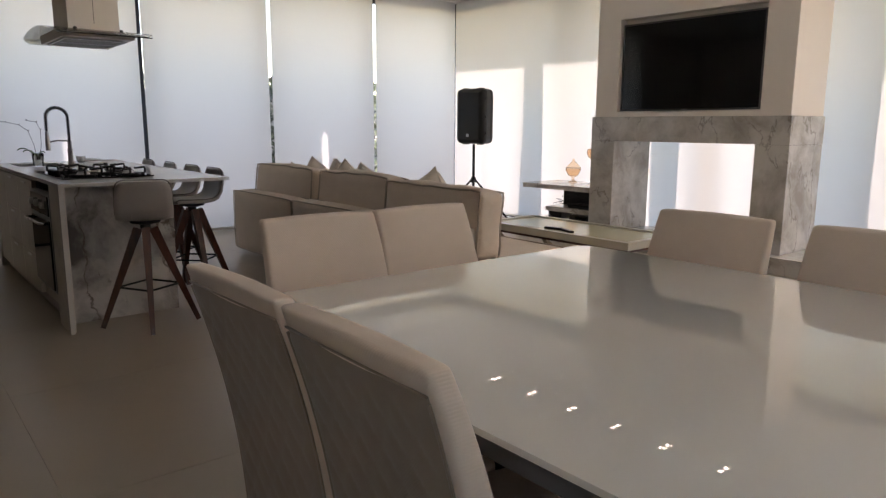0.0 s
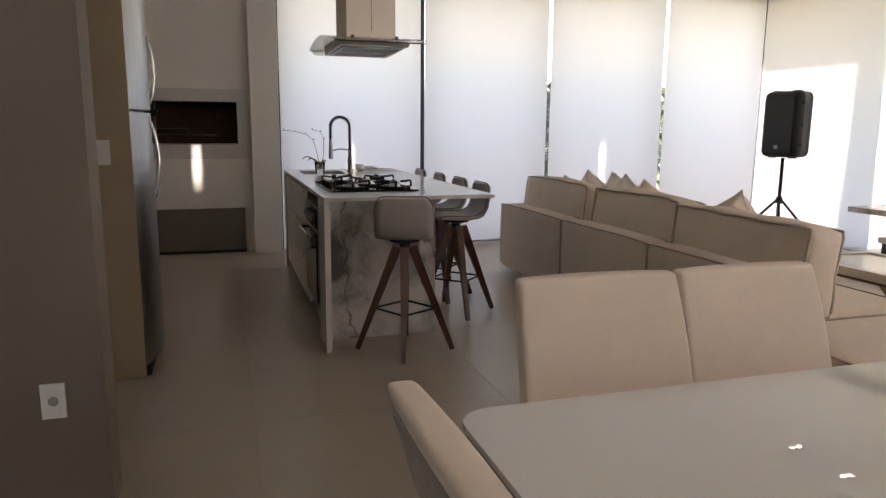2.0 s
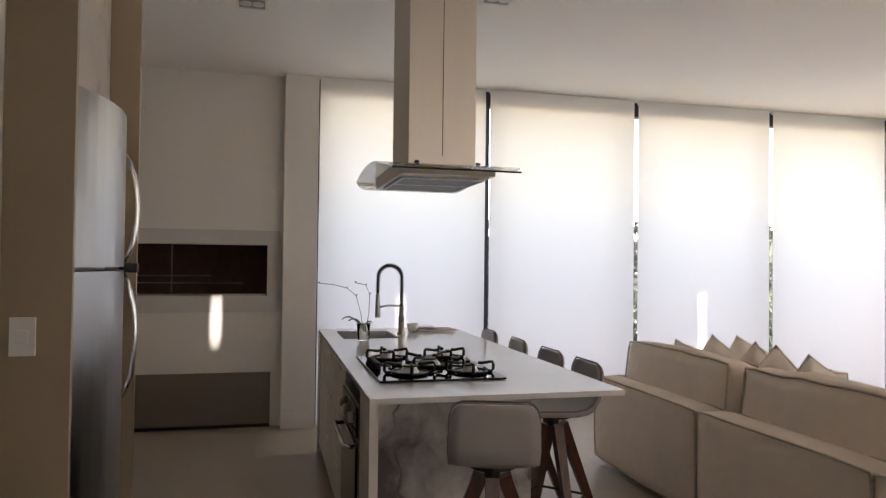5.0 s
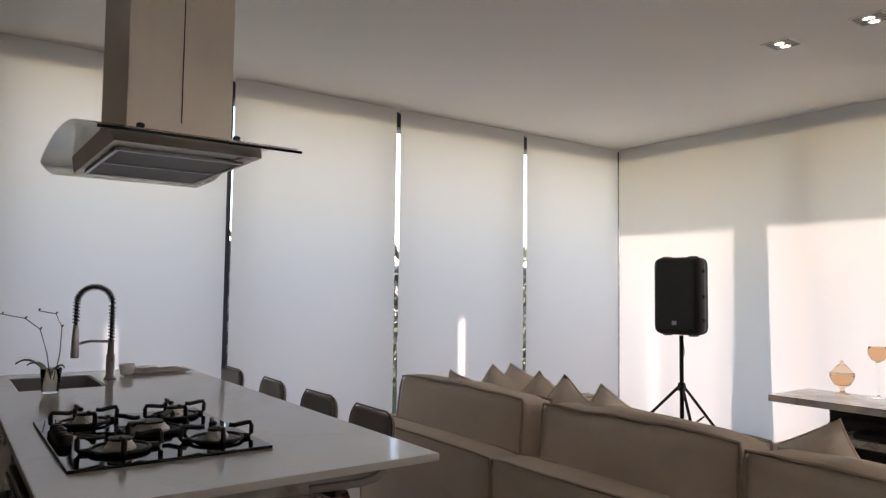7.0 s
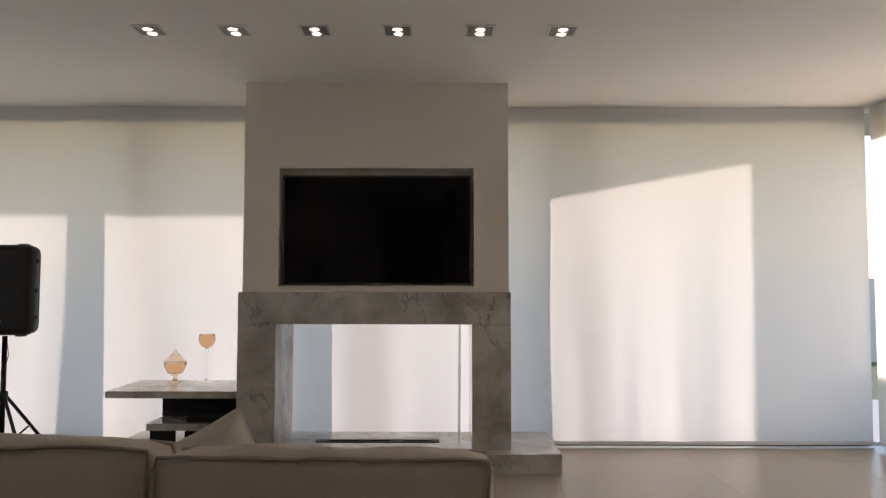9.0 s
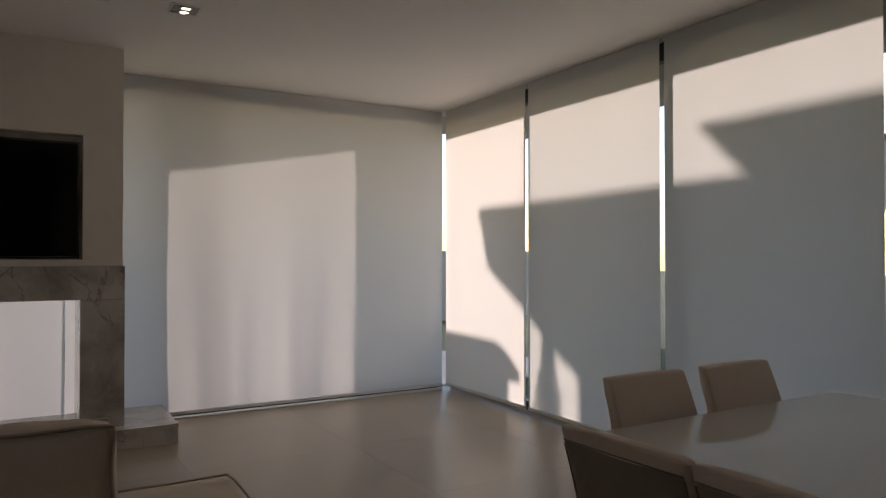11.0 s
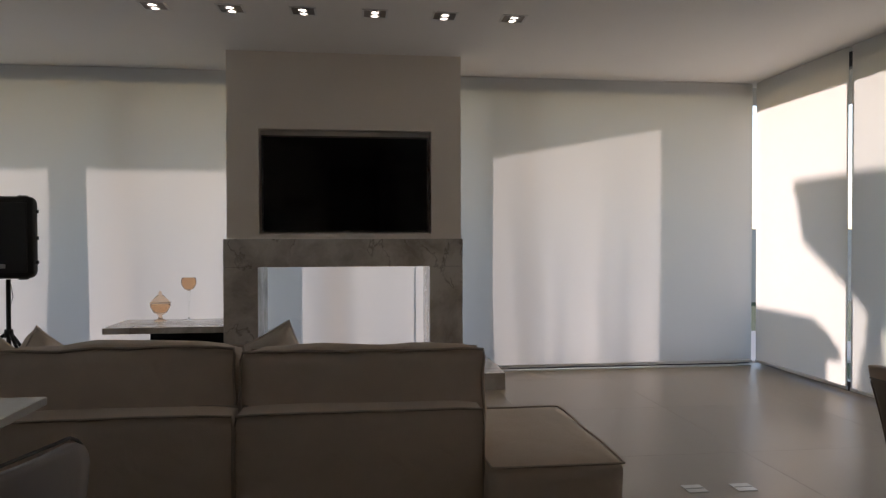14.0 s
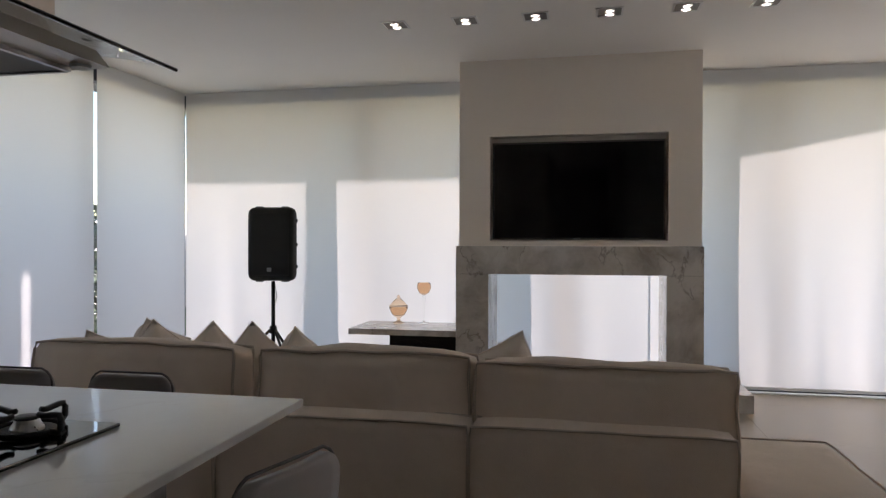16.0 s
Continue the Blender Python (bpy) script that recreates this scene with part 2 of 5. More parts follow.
M_STEEL = mat("brushed_steel", (0.42, 0.41, 0.40), 0.32, metal=1.0, var=0.08, scale=12, aniso=(1, 1, 0.05))
M_FRIDGE = mat("dark_brushed_steel", (0.34, 0.335, 0.33), 0.3, metal=1.0, var=0.08, scale=12, aniso=(1, 1, 0.05))
M_STEELW = mat("hood_steel", (0.62, 0.56, 0.49), 0.36, metal=0.75, var=0.06, scale=9, aniso=(1, 1, 0.08))
M_DKSTEEL = mat("dark_spring_steel", (0.16, 0.16, 0.165), 0.3, metal=1.0)
M_CHROME = mat("chrome", (0.7, 0.7, 0.7), 0.12, metal=1.0)
M_BLACK = mat("black_plastic", (0.005, 0.005, 0.0055), 0.6, var=0.2, scale=40, bump=0.15, bscale=400)
M_BLACKG = mat("black_glass", (0.006, 0.006, 0.007), 0.04)
M_SCREEN = mat("tv_screen", (0.003, 0.003, 0.0035), 0.08, spec=0.3)
M_IRON = mat("cast_iron", (0.015, 0.015, 0.015), 0.5, var=0.2, scale=60, bump=0.2, bscale=300)
M_SOFA = weave("sofa_linen", (0.86, 0.72, 0.59), (0.79, 0.655, 0.53), 0.003)
# Piping of the sofa cloth, coloured darker to carry the shadow line along seams.
M_PIPE = mat("sofa_piping_shaded", (0.56, 0.455, 0.36), 0.9, var=0.1, scale=20)
M_PILLOW = weave("pillow_linen", (0.88, 0.77, 0.66), (0.82, 0.715, 0.605), 0.003)
M_CHAIR = ribbed("chair_cloth", (0.84, 0.685, 0.57), (0.77, 0.625, 0.515), 0.0045, 0.22)
# Same cloth as M_CHAIR; the shade on the chair backs is put into its colour.
M_CHAIR_SHADED = ribbed("chair_cloth_shaded", (0.36, 0.285, 0.225), (0.31, 0.245, 0.19), 0.0045, 0.2)
M_STOOL = mat("grey_leatherette", (0.33, 0.295, 0.275), 0.45, var=0.08, scale=10, bump=0.15, bscale=500)
M_WALNUT = mat("walnut_wood", (0.11, 0.03, 0.015), 0.3, color2=(0.045, 0.017, 0.011), scale=7, aniso=(8, 8, 1))
M_DKWOOD = mat("dark_wood", (0.045, 0.028, 0.02), 0.45, color2=(0.025, 0.015, 0.01), scale=7, aniso=(8, 8, 1))
M_LTWOOD = mat("table_frame_lacquer", (0.60, 0.55, 0.45), 0.4, var=0.05, scale=6)
M_TABLEG = mat("table_glass_top", (0.78, 0.765, 0.725), 0.003, spec=0.5, coat=1.0)
M_TABLEG.node_tree.nodes["Principled BSDF"].inputs["Coat Roughness"].default_value = 0.0
M_TRAYG = mat("coffee_glass", (0.66, 0.62, 0.42), 0.15, spec=0.35)
M_AMBER = glass("amber_glass", (0.87, 0.67, 0.50), 0.10, 1.09)
M_CLEAR = glass("clear_glass", (0.98, 0.99, 0.98), 0.0, 1.16)
M_HOODG = glass("hood_glass", (0.94, 0.975, 0.965), 0.0, 1.2)
M_WHITE = mat("white_plastic", (0.75, 0.74, 0.72), 0.4)
M_LAMP = glow("lamp_glow", (1.0, 0.97, 0.92), 3.5)
M_LEAF = mat("leaf", (0.08, 0.16, 0.04), 0.4, var=0.3, scale=20)
M_STEM = mat("orchid_stem", (0.10, 0.07, 0.05), 0.6)
M_CLOTH = mat("kitchen_cloth", (0.80, 0.70, 0.64), 0.9, var=0.15, scale=40)
M_GRASS = mat("lawn", (0.07, 0.11, 0.035), 0.9, var=0.4, scale=6, bump=0.6, bscale=90)
M_BLADE = mat("grass_blade", (0.16, 0.20, 0.06), 0.7, var=0.4, scale=4)
M_HEDGE = mat("hedge_leaf", (0.10, 0.13, 0.08), 0.6, var=0.4, scale=3)
M_BARK = mat("palm_bark", (0.22, 0.17, 0.13), 0.9, var=0.4, scale=12, bump=0.6, bscale=30)
M_PAVE = mat("patio_stone", (0.42, 0.41, 0.39), 0.6, var=0.1, scale=5)
M_RENDER = mat("house_render", (0.55, 0.53, 0.50), 0.85, var=0.08, scale=2, bump=0.2, bscale=60)
M_ROOF = mat("roof_tile", (0.22, 0.12, 0.09), 0.8, var=0.3, scale=9)


# ---------------- mesh helpers ----------------
def thing(name, loc, label, category, group="", kind=""):
    ob = new(name)
    ob.location = loc
    bpy.context.view_layer.update()
    return tagged(ob, label, category, group, kind)


def root_loc(ob):
    v = Vector((0, 0, 0))
    while ob is not None:
        v += ob.location
        ob = ob.parent
    return v


def part(name, bm, material, parent=None, label="", smooth=False, kind="", category=""):
    """One mesh object; its bmesh is in world places, the parent's origin is taken off."""
    off = root_loc(parent)
    bmesh.ops.translate(bm, verts=bm.verts, vec=-off)
    me = bpy.data.meshes.new(name)
    bm.to_mesh(me)
    bm.free()
    me.materials.append(material)
    if smooth:
        me.shade_smooth()
    ob = new(name, me)
    ob.parent = parent
    return tagged(ob, label, category, "", kind)


def B():
    return bmesh.new()


def box(bm, x0, x1, y0, y1, z0, z1, bev=0.0, seg=2):
    r = bmesh.ops.create_cube(bm, size=1)
    vs = r["verts"]
    for v in vs:
        v.co = Vector(((x0 + x1) / 2 + v.co.x * (x1 - x0), (y0 + y1) / 2 + v.co.y * (y1 - y0), (z0 + z1) / 2 + v.co.z * (z1 - z0)))
    if bev > 0:
        es = list({e for v in vs for e in v.link_edges})
        bmesh.ops.bevel(bm, geom=es, offset=bev, segments=seg, affect='EDGES', profile=0.6)
    return bm


def tube(bm, pts, r, n=8, closed=False, r2=None):
    """A round bar along points."""
    pts = [Vector(p) for p in pts]
    rings = []
    m = len(pts)
    for i, p in enumerate(pts):
        if closed:
            d = pts[(i + 1) % m] - pts[i - 1]
        else:
            d = pts[min(i + 1, m - 1)] - pts[max(i - 1, 0)]
        d.normalize()
        up = Vector((0, 0, 1)) if abs(d.z) < 0.95 else Vector((1, 0, 0))
        a = d.cross(up).normalized()
        b = d.cross(a).normalized()
        rad = r if r2 is None else r + (r2 - r) * i / (m - 1)
        rings.append([bm.verts.new(p + (a * math.cos(2 * math.pi * k / n) + b * math.sin(2 * math.pi * k / n)) * rad) for k in range(n)])
    cnt = m if closed else m - 1
    for i in range(cnt):
        A, C = rings[i], rings[(i + 1) % m]
        for k in range(n):
            bm.faces.new((A[k], A[(k + 1) % n], C[(k + 1) % n], C[k]))
    if not closed:
        bm.faces.new(rings[0][::-1])
        bm.faces.new(rings[-1])
    return bm


def lathe(bm, c, prof, n=24):
    """A turned solid: prof is a row of (radius, height)."""
    rings = []
    for r, z in prof:
        rings.append([bm.verts.new((c[0] + r * math.cos(2 * math.pi * k / n), c[1] + r * math.sin(2 * math.pi * k / n), c[2] + z)) for k in range(n)])
    for A, C in zip(rings, rings[1:]):
        for k in range(n):
            bm.faces.new((A[k], A[(k + 1) % n], C[(k + 1) % n], C[k]))
    bm.faces.new(rings[0][::-1])
    bm.faces.new(rings[-1])
    return bm


def beam(bm, a, b, w, d, w2=None, d2=None):
    """A square bar from a to b, w wide and d deep, that may taper."""
    a, b = Vector(a), Vector(b)
    t = (b - a).normalized()
    s = t.cross(Vector((0, 0, 1)))
    s = s.normalized() if s.length > 0.01 else Vector((1, 0, 0))
    u = s.cross(t).normalized()
    w2, d2 = w2 or w, d2 or d
    vs = []
    for p, ww, dd in ((a, w, d), (b, w2, d2)):
        for i, j in ((-1, -1), (1, -1), (1, 1), (-1, 1)):
            vs.append(bm.verts.new(p + s * i * ww / 2 + u * j * dd / 2))
    for f in ((3, 2, 1, 0), (4, 5, 6, 7), (0, 1, 5, 4), (1, 2, 6, 5), (2, 3, 7, 6), (3, 0, 4, 7)):
        bm.faces.new([vs[i] for i in f])
    return bm


def puffy(bm, m, w, d, h, puff=0.03, n=12, rad=0.04, wob=0.008, seed=0):
    """An upholstered block of w x d x h round the origin of m, swollen in the middle of its faces."""
    bmesh.ops.create_cube(bm, size=2)
    bmesh.ops.subdivide_edges(bm, edges=bm.edges[:], cuts=n, use_grid_fill=True)
    allv = list(bm.verts)
    half = Vector((w / 2, d / 2, h / 2))
    for v in allv:
        u = v.co.copy()
        p = Vector((u.x * half.x, u.y * half.y, u.z * half.z))
        q = Vector([max(-half[i] + rad, min(half[i] - rad, p[i])) for i in range(3)])
        dvec = p - q
        if dvec.length > 1e-6:
            p = q + dvec.normalized() * rad
        for i in range(3):
            if abs(u[i]) > 0.999:
                j, k = [x for x in range(3) if x != i]
                p[i] += math.copysign(puff * (1 - u[j] ** 2) ** 0.6 * (1 - u[k] ** 2) ** 0.6, u[i])
        nz = noise.noise(p * 5 + Vector((seed, seed * 0.7, 0))) * wob
        p += p.normalized() * nz
        v.co = m @ p
    return bm


def rim(w, d, h, axis, side, rad, m, seed=0, wob=0.006, n=10):
    """The closed line round one face of a block, for piping."""
    half = Vector((w / 2, d / 2, h / 2))
    j, k = [x for x in range(3) if x != axis]
    pts = []
    c = [(-1, -1), (1, -1), (1, 1), (-1, 1)]
    for a in range(4):
        s0, s1 = c[a], c[(a + 1) % 4]
        for i in range(n):
            t = i / n
            p = Vector((0, 0, 0))
            p[axis] = side * (half[axis] - rad * 0.25)
            cu = s0[0] + (s1[0] - s0[0]) * t
            cv = s0[1] + (s1[1] - s0[1]) * t
            e = 0.0 if i else 0.3 * rad
            p[j] = cu * (half[j] - e)
            p[k] = cv * (half[k] - e)
            p += p.normalized() * noise.noise(p * 5 + Vector((seed, seed * 0.7, 0))) * wob
            pts.append(m @ p)
    return pts


def wall_box(name, x0, x1, y0, y1, z0, z1, material, label, category="wall"):
    bm = box(B(), x0, x1, y0, y1, z0, z1)
    return part(name, bm, material, None, label, kind="structure", category=category)


# ---------------- structure ----------------
H = 3.04
XL, XR, YN = -7.80, 0.79, 7.335      # planes of the blinds
ground = wall_box("ground", -60, 60, -60, 60, -0.5, -0.06, M_GRASS, "green lawn and garden ground round the house", "ground")
wall_box("patio", -9.6, 3.2, 7.62, 10.2, -0.2, -0.03, M_PAVE, "pale stone patio strip outside the windows", "pavement")
slab = wall_box("floor", -8.3, 1.05, -3.0, 7.62, -0.2, -0.006, M_GROUT, "beige porcelain tile floor with fine joints", "floor")

bm = box(B(), -8.9, 2.86, -3.3, 8.81, H + 0.06, H + 0.35)
part("roof", bm, M_RENDER, None, "flat white roof slab with deep eaves", kind="structure", category="roof")
bm = box(B(), -8.2, 0.98, -3.0, 7.56, H, H + 0.058)
ceiling = part("ceiling", bm, M_CEIL, None, "plain off-white painted ceiling", kind="structure", category="ceiling")

wall_box("wall_south", -8.2, 1.0, -3.0, -2.8, 0, H, M_WALL, "off-white painted wall closing the room")
wall_box("wall_east", 0.9, 1.05, -2.8, -1.25, 0, H, M_WALL, "off-white painted wall beside the windows")
wall_box("wall_dark", -2.98, -2.79, -2.8, 0.355, 0, H, M_DARKWALL, "dark taupe painted wall end with a socket")
wall_box("wall_corridor", -4.3, -4.13, -2.8, 0.125, 0, H, M_WALL, "cream painted wall beside the corridor")
wall_box("wall_kitchen", -8.2, -5.25, -1.1, -0.95, 0, H, M_WALL, "off-white painted kitchen side wall")

# barbecue wall, with its opening
gx = -7.95
gw = B()
oy0, oy1, oz0, oz1 = -0.55, 0.915, 1.125, 1.565
box(gw, gx - 0.25, gx, -0.95, oy0, 0, H)
box(gw, gx - 0.25, gx, oy1, 1.045, 0, H)
box(gw, gx - 0.25, gx, oy0, oy1, 0, oz0)
box(gw, gx - 0.25, gx, oy0, oy1, oz1, H)
part("wall_grill", gw, M_WALL, None, "white wall with a built-in grill opening", kind="structure", category="wall")
fr = B()
box(fr, gx, gx + 0.012, -0.95, oy0, 0.985, 1.69)
box(fr, gx, gx + 0.012, oy1, 1.02, 0.985, 1.69)
box(fr, gx, gx + 0.012, oy0, oy1, 0.985, oz0)
box(fr, gx, gx + 0.012, oy0, oy1, oz1, 1.69)
part("trim_grill", fr, M_BBQFRAME, None, "pale stone surround of the grill opening", kind="structure", category="trim")
wall_box("pier_kitchen", gx - 0.2, gx + 0.13, 1.045, 1.33, 0, H, M_WALL, "off-white painted pier beside the window", "wall")
wall_box("baseboard_pier", gx + 0.13, gx + 0.145, 1.045, 1.33, 0, 0.15, M_WALL, "plain white baseboard on the pier", "baseboard")

# grill box of brick behind the opening
gr = thing("grill_box", (gx - 0.25, 0.2, 1.125), "dark brick-lined built-in barbecue box", "barbecue")
bx0 = gx - 0.75
for q in ((bx0 - 0.03, gx - 0.02, oy0 - 0.05, oy1 + 0.05, oz0 - 0.05, oz0 - 0.012),
          (bx0 - 0.03, gx - 0.25, oy0 - 0.05, oy1 + 0.05, oz1 + 0.012, oz1 + 0.05),
          (bx0 - 0.06, bx0 - 0.031, oy0 - 0.05, oy1 + 0.05, oz0 - 0.05, oz1 + 0.05),
          (bx0 - 0.03, gx - 0.25, oy0 - 0.07, oy0 - 0.051, oz0 - 0.05, oz1 + 0.05),
          (bx0 - 0.03, gx - 0.25, oy1 + 0.051, oy1 + 0.07, oz0 - 0.05, oz1 + 0.05)):
    part("lining", box(B(), *q), M_BRICK, gr, "sooty firebrick lining")
for j in range(6):
    yo = 0.12 if j % 2 else 0.0
    for k in range(7):
        y0 = oy0 - 0.04 + yo + 0.235 * k
        y1 = min(y0 + 0.228, oy1 + 0.045)
        if y1 - y0 > 0.03:
            part("brick", box(B(), bx0 - 0.031, bx0 - 0.022, y0, y1, oz0 + 0.075 * j, oz0 + 0.075 * j + 0.068), M_BRICK, gr)
for k in range(7):
    part("skewer", tube(B(), [(gx - 0.45, oy0 + 0.05 + k * 0.03, oz0 + 0.16), (gx - 0.45, oy1 - 0.5, oz0 + 0.16 + k * 0.001)], 0.004, 5), M_STEEL, gr, "dull steel skewer")
part("rack_post", tube(B(), [(gx - 0.3, 0.1, oz0 + 0.02), (gx - 0.3, 0.1, oz1)], 0.006, 5), M_STEEL, gr, "thin steel post")
part("rack_rail", tube(B(), [(gx - 0.33, -0.4, oz0 + 0.1), (gx - 0.33, 0.7, oz0 + 0.1)], 0.007, 5), M_STEEL, gr, "thin steel rail")
bm = box(B(), gx - 0.2, gx + 0.004, oy0 + 0.01, oy1 - 0.01, oz0 + 0.001, oz0 + 0.012)
part("ledge", bm, M_STEEL, gr, "steel ledge plate")

dr = thing("drawer_front", (gx, 0.2, 0), "dark brown low drawer unit under the grill", "drawer unit")
part("front", box(B(), gx + 0.0, gx + 0.02, -0.9, 0.955, 0.03, 0.47, 0.003), M_DKPANEL, dr)
part("plinth", box(B(), gx + 0.0, gx + 0.01, -0.9, 0.955, 0.0, 0.028), M_BLACK, dr)


# windows: dark frames, panes, blinds
def window(name, axis, plane, a0, a1, mulls, d0, d1, label):
    """A glazed wall: axis 'x' runs along x at y=plane. d0..d1: depth of the frame."""
    w = thing(name, (0, 0, 0), label, "window", kind="structure")

    def bx(bm, u0, u1, v0, v1, z0, z1, bev=0.0):
        if axis == 'x':
            return box(bm, u0, u1, v0, v1, z0, z1, bev)
        return box(bm, v0, v1, u0, u1, z0, z1, bev)
    bm = B()
    bx(bm, a0, a1, d0, d1, 0.0, 0.085, 0.004)
    bx(bm, a0, a1, d0, d1, 2.90, H + 0.05, 0.004)
    part("window_frame", bm, M_FRAME, w)
    for u in mulls:
        part("mullion", bx(B(), u - 0.035, u + 0.035, d0, d1, 0.085, 2.90, 0.004), M_FRAME, w)
    us = [a0] + list(mulls) + [a1]
    for u, v in zip(us, us[1:]):
        part("pane", bx(B(), u + 0.036, v - 0.036, (d0 + d1) / 2 - 0.004, (d0 + d1) / 2 + 0.004, 0.086, 2.899), M_PANE, w)
    return w


GL = [2.86, 4.37, 5.90]
GR = [5.85, 4.265, 2.73, 1.15, -0.42]
window("window_1", 'y', XL, 1.29, 7.40, [1.345, GL[0] + 0.025, GL[1] - 0.06, GL[2] - 0.06], -8.02, -7.94, "full-height glazing in dark aluminium frames, kitchen side")
# Paired mullions near -3.6 and -1.8 are added to widen shadow bands on the blind.
window("window_2", 'x', YN, -7.94, 0.80, [-5.68, -3.675, -3.60, -1.985, -1.675], 7.44, 7.51, "full-height glazing in dark aluminium frames, fireplace side")
window("window_3", 'y', XR, -1.25, 7.30, [GR[0] + 0.045, GR[1] - 0.012, GR[2] - 0.012, GR[3] + 0.045, GR[4] + 0.045], 0.92, 1.0, "full-height glazing in dark aluminium frames, dining side")
part("corner_post", box(B(), 0.96, 1.0, 7.44, 7.48, 0, H), M_FRAME, None, "dark aluminium corner post between glazed walls", kind="structure", category="post")
# Unseen column, sized to shade the blind beside the glazed corner.
part("column", box(B(), 1.12, 1.30, 7.45, 7.69, -0.06, H + 0.06), M_RENDER, None, "unseen pale rendered column, added to shade the corner of the blind", kind="structure", category="column")
part("corner_post", box(B(), -8.1, -7.94, 7.36, 7.56, 0, H), M_FRAME, None, "dark aluminium corner post between glazed walls", kind="structure", category="post")


def blind(axis, plane, a0, a1, amp, seed, label, side=1, low=0.022):
    """A cloth from wall to wall places a0 to a1, with folds amp deep."""
    c = (a0 + a1) / 2
    t = thing("roller_blind", (c, plane, 0) if axis == 'x' else (plane, c, 0), label, "roller blind", "roller blinds at the windows")
    bm = B()
    nu, nz = (60, 24) if amp > 0.004 else (16, 10)
    g = []
    for i in range(nu + 1):
        row = []
        for k in range(nz + 1):
            u = a0 + (a1 - a0) * i / nu
            z = low + 0.028 + (H - 0.038 - low) * k / nz
            f = max(0.0, 1 - z / 2.6)
            wv = amp * f * (noise.noise(Vector((u * 2.2 + seed, z * 0.25, seed))) + 0.4 * noise.noise(Vector((u * 6 + seed, z * 0.4, seed + 3))))
            wv = max(-0.03, min(0.03, wv))
            row.append(bm.verts.new((u, plane + wv, z) if axis == 'x' else (plane + wv, u, z)))
        g.append(row)
    for i in range(nu):
        for k in range(nz):
            bm.faces.new((g[i][k], g[i + 1][k], g[i + 1][k + 1], g[i][k + 1]))
    part("cloth", bm, M_BLIND, t, smooth=True)
    bm = B()
    if axis == 'x':
        box(bm, a0, a1, plane - 0.009, plane + 0.009, low, low + 0.03, 0.004)
    else:
        box(bm, plane - 0.009, plane + 0.009, a0, a1, low, low + 0.03, 0.004)
    part("bottom_bar", bm, M_BLINDBAR, t)
    bm = B()
    e = 0.03 * side
    p = [(a0 + 0.01, plane + e, H - 0.03), (a1 - 0.01, plane + e, H - 0.03)] if axis == 'x' else [(plane + e, a0 + 0.01, H - 0.03), (plane + e, a1 - 0.01, H - 0.03)]
    tube(bm, p, 0.016, 12)
    part("roller", bm, M_BLINDBAR, t, smooth=True)
    return t


LB = "cream translucent roller blind drawn down, softly glowing with daylight"
ys = [1.338] + GL + [7.345]
for i, (a, b) in enumerate(zip(ys, ys[1:])):
    blind('y', XL, a + (0.0 if i == 0 else 0.022), b - 0.022, 0.002, i * 3.1, LB, -1)
for i, (a, b, low) in enumerate(((-7.79, -2.868, 0.03), (-2.864, 0.772, 0.032))):
    blind('x', YN, a, b, 0.026, 20 + i * 5.3, "cream translucent roller blind with soft folds, sunlit from outside", 1, low)
ys = [7.288] + GR + [-1.2]
for i, (a, b) in enumerate(zip(ys, ys[1:])):
    blind('y', XR, b + 0.022, a - (0.0 if i == 0 else 0.022), 0.002, 50 + i * 3.1, "cream translucent roller blind with a neighbour's shadow on it", 1, 0.045)

part("trim_rail", box(B(), -7.74, -5.60, 7.30, 7.375, 0.0005, 0.012, 0.002), M_BLINDBAR, None, "pale metal floor track under the blinds", kind="structure", category="trim")
part("trim_rail", box(B(), -2.09, 0.75, 7.30, 7.375, 0.0005, 0.012, 0.002), M_BLINDBAR, None, "pale metal floor track under the blinds", kind="structure", category="trim")

# ---------------- fireplace wall ----------------
cx0, cx1 = -4.60, -2.505
fy, by = 6.62, 7.26
tz0, tz1, tx0, tx1 = 1.42, 2.353, -4.322, -2.780
bm = B()
box(bm, cx0, tx0, fy, by, 1.372, H)
box(bm, tx1, cx1, fy, by, 1.372, H)
box(bm, tx0, tx1, fy, by, tz1, H)
box(bm, tx0, tx1, fy, by, 1.372, tz0)
box(bm, tx0, tx1, fy + 0.12, by, tz0, tz1)
part("wall_chimney", bm, M_CHIM, None, "warm beige painted chimney breast with a screen niche", kind="structure", category="wall")

tv = thing("television", (-3.55, 6.68, 1.4), "large flat black television in a wall niche", "television")
part("screen", box(B(), -4.285, -2.815, 6.655, 6.662, 1.445, 2.285), M_SCREEN, tv)
bm = B()
box(bm, -4.30, -4.285, 6.65, 6.70, 1.43, 2.30)
box(bm, -2.815, -2.80, 6.65, 6.70, 1.43, 2.30)
box(bm, -4.285, -2.815, 6.65, 6.70, 2.285, 2.30)
box(bm, -4.285, -2.815, 6.65, 6.70, 1.43, 1.445)
part("bezel", bm, mat("tv_bezel", (0.10, 0.095, 0.09), 0.35, metal=0.5), tv)
part("back", box(B(), -4.1, -3.0, 6.67, 6.738, 1.5, 2.2, 0.01), M_BLACK, tv)
part("badge", box(B(), -3.58, -3.52, 6.645, 6.65, 1.433, 1.441), M_STEEL, tv)

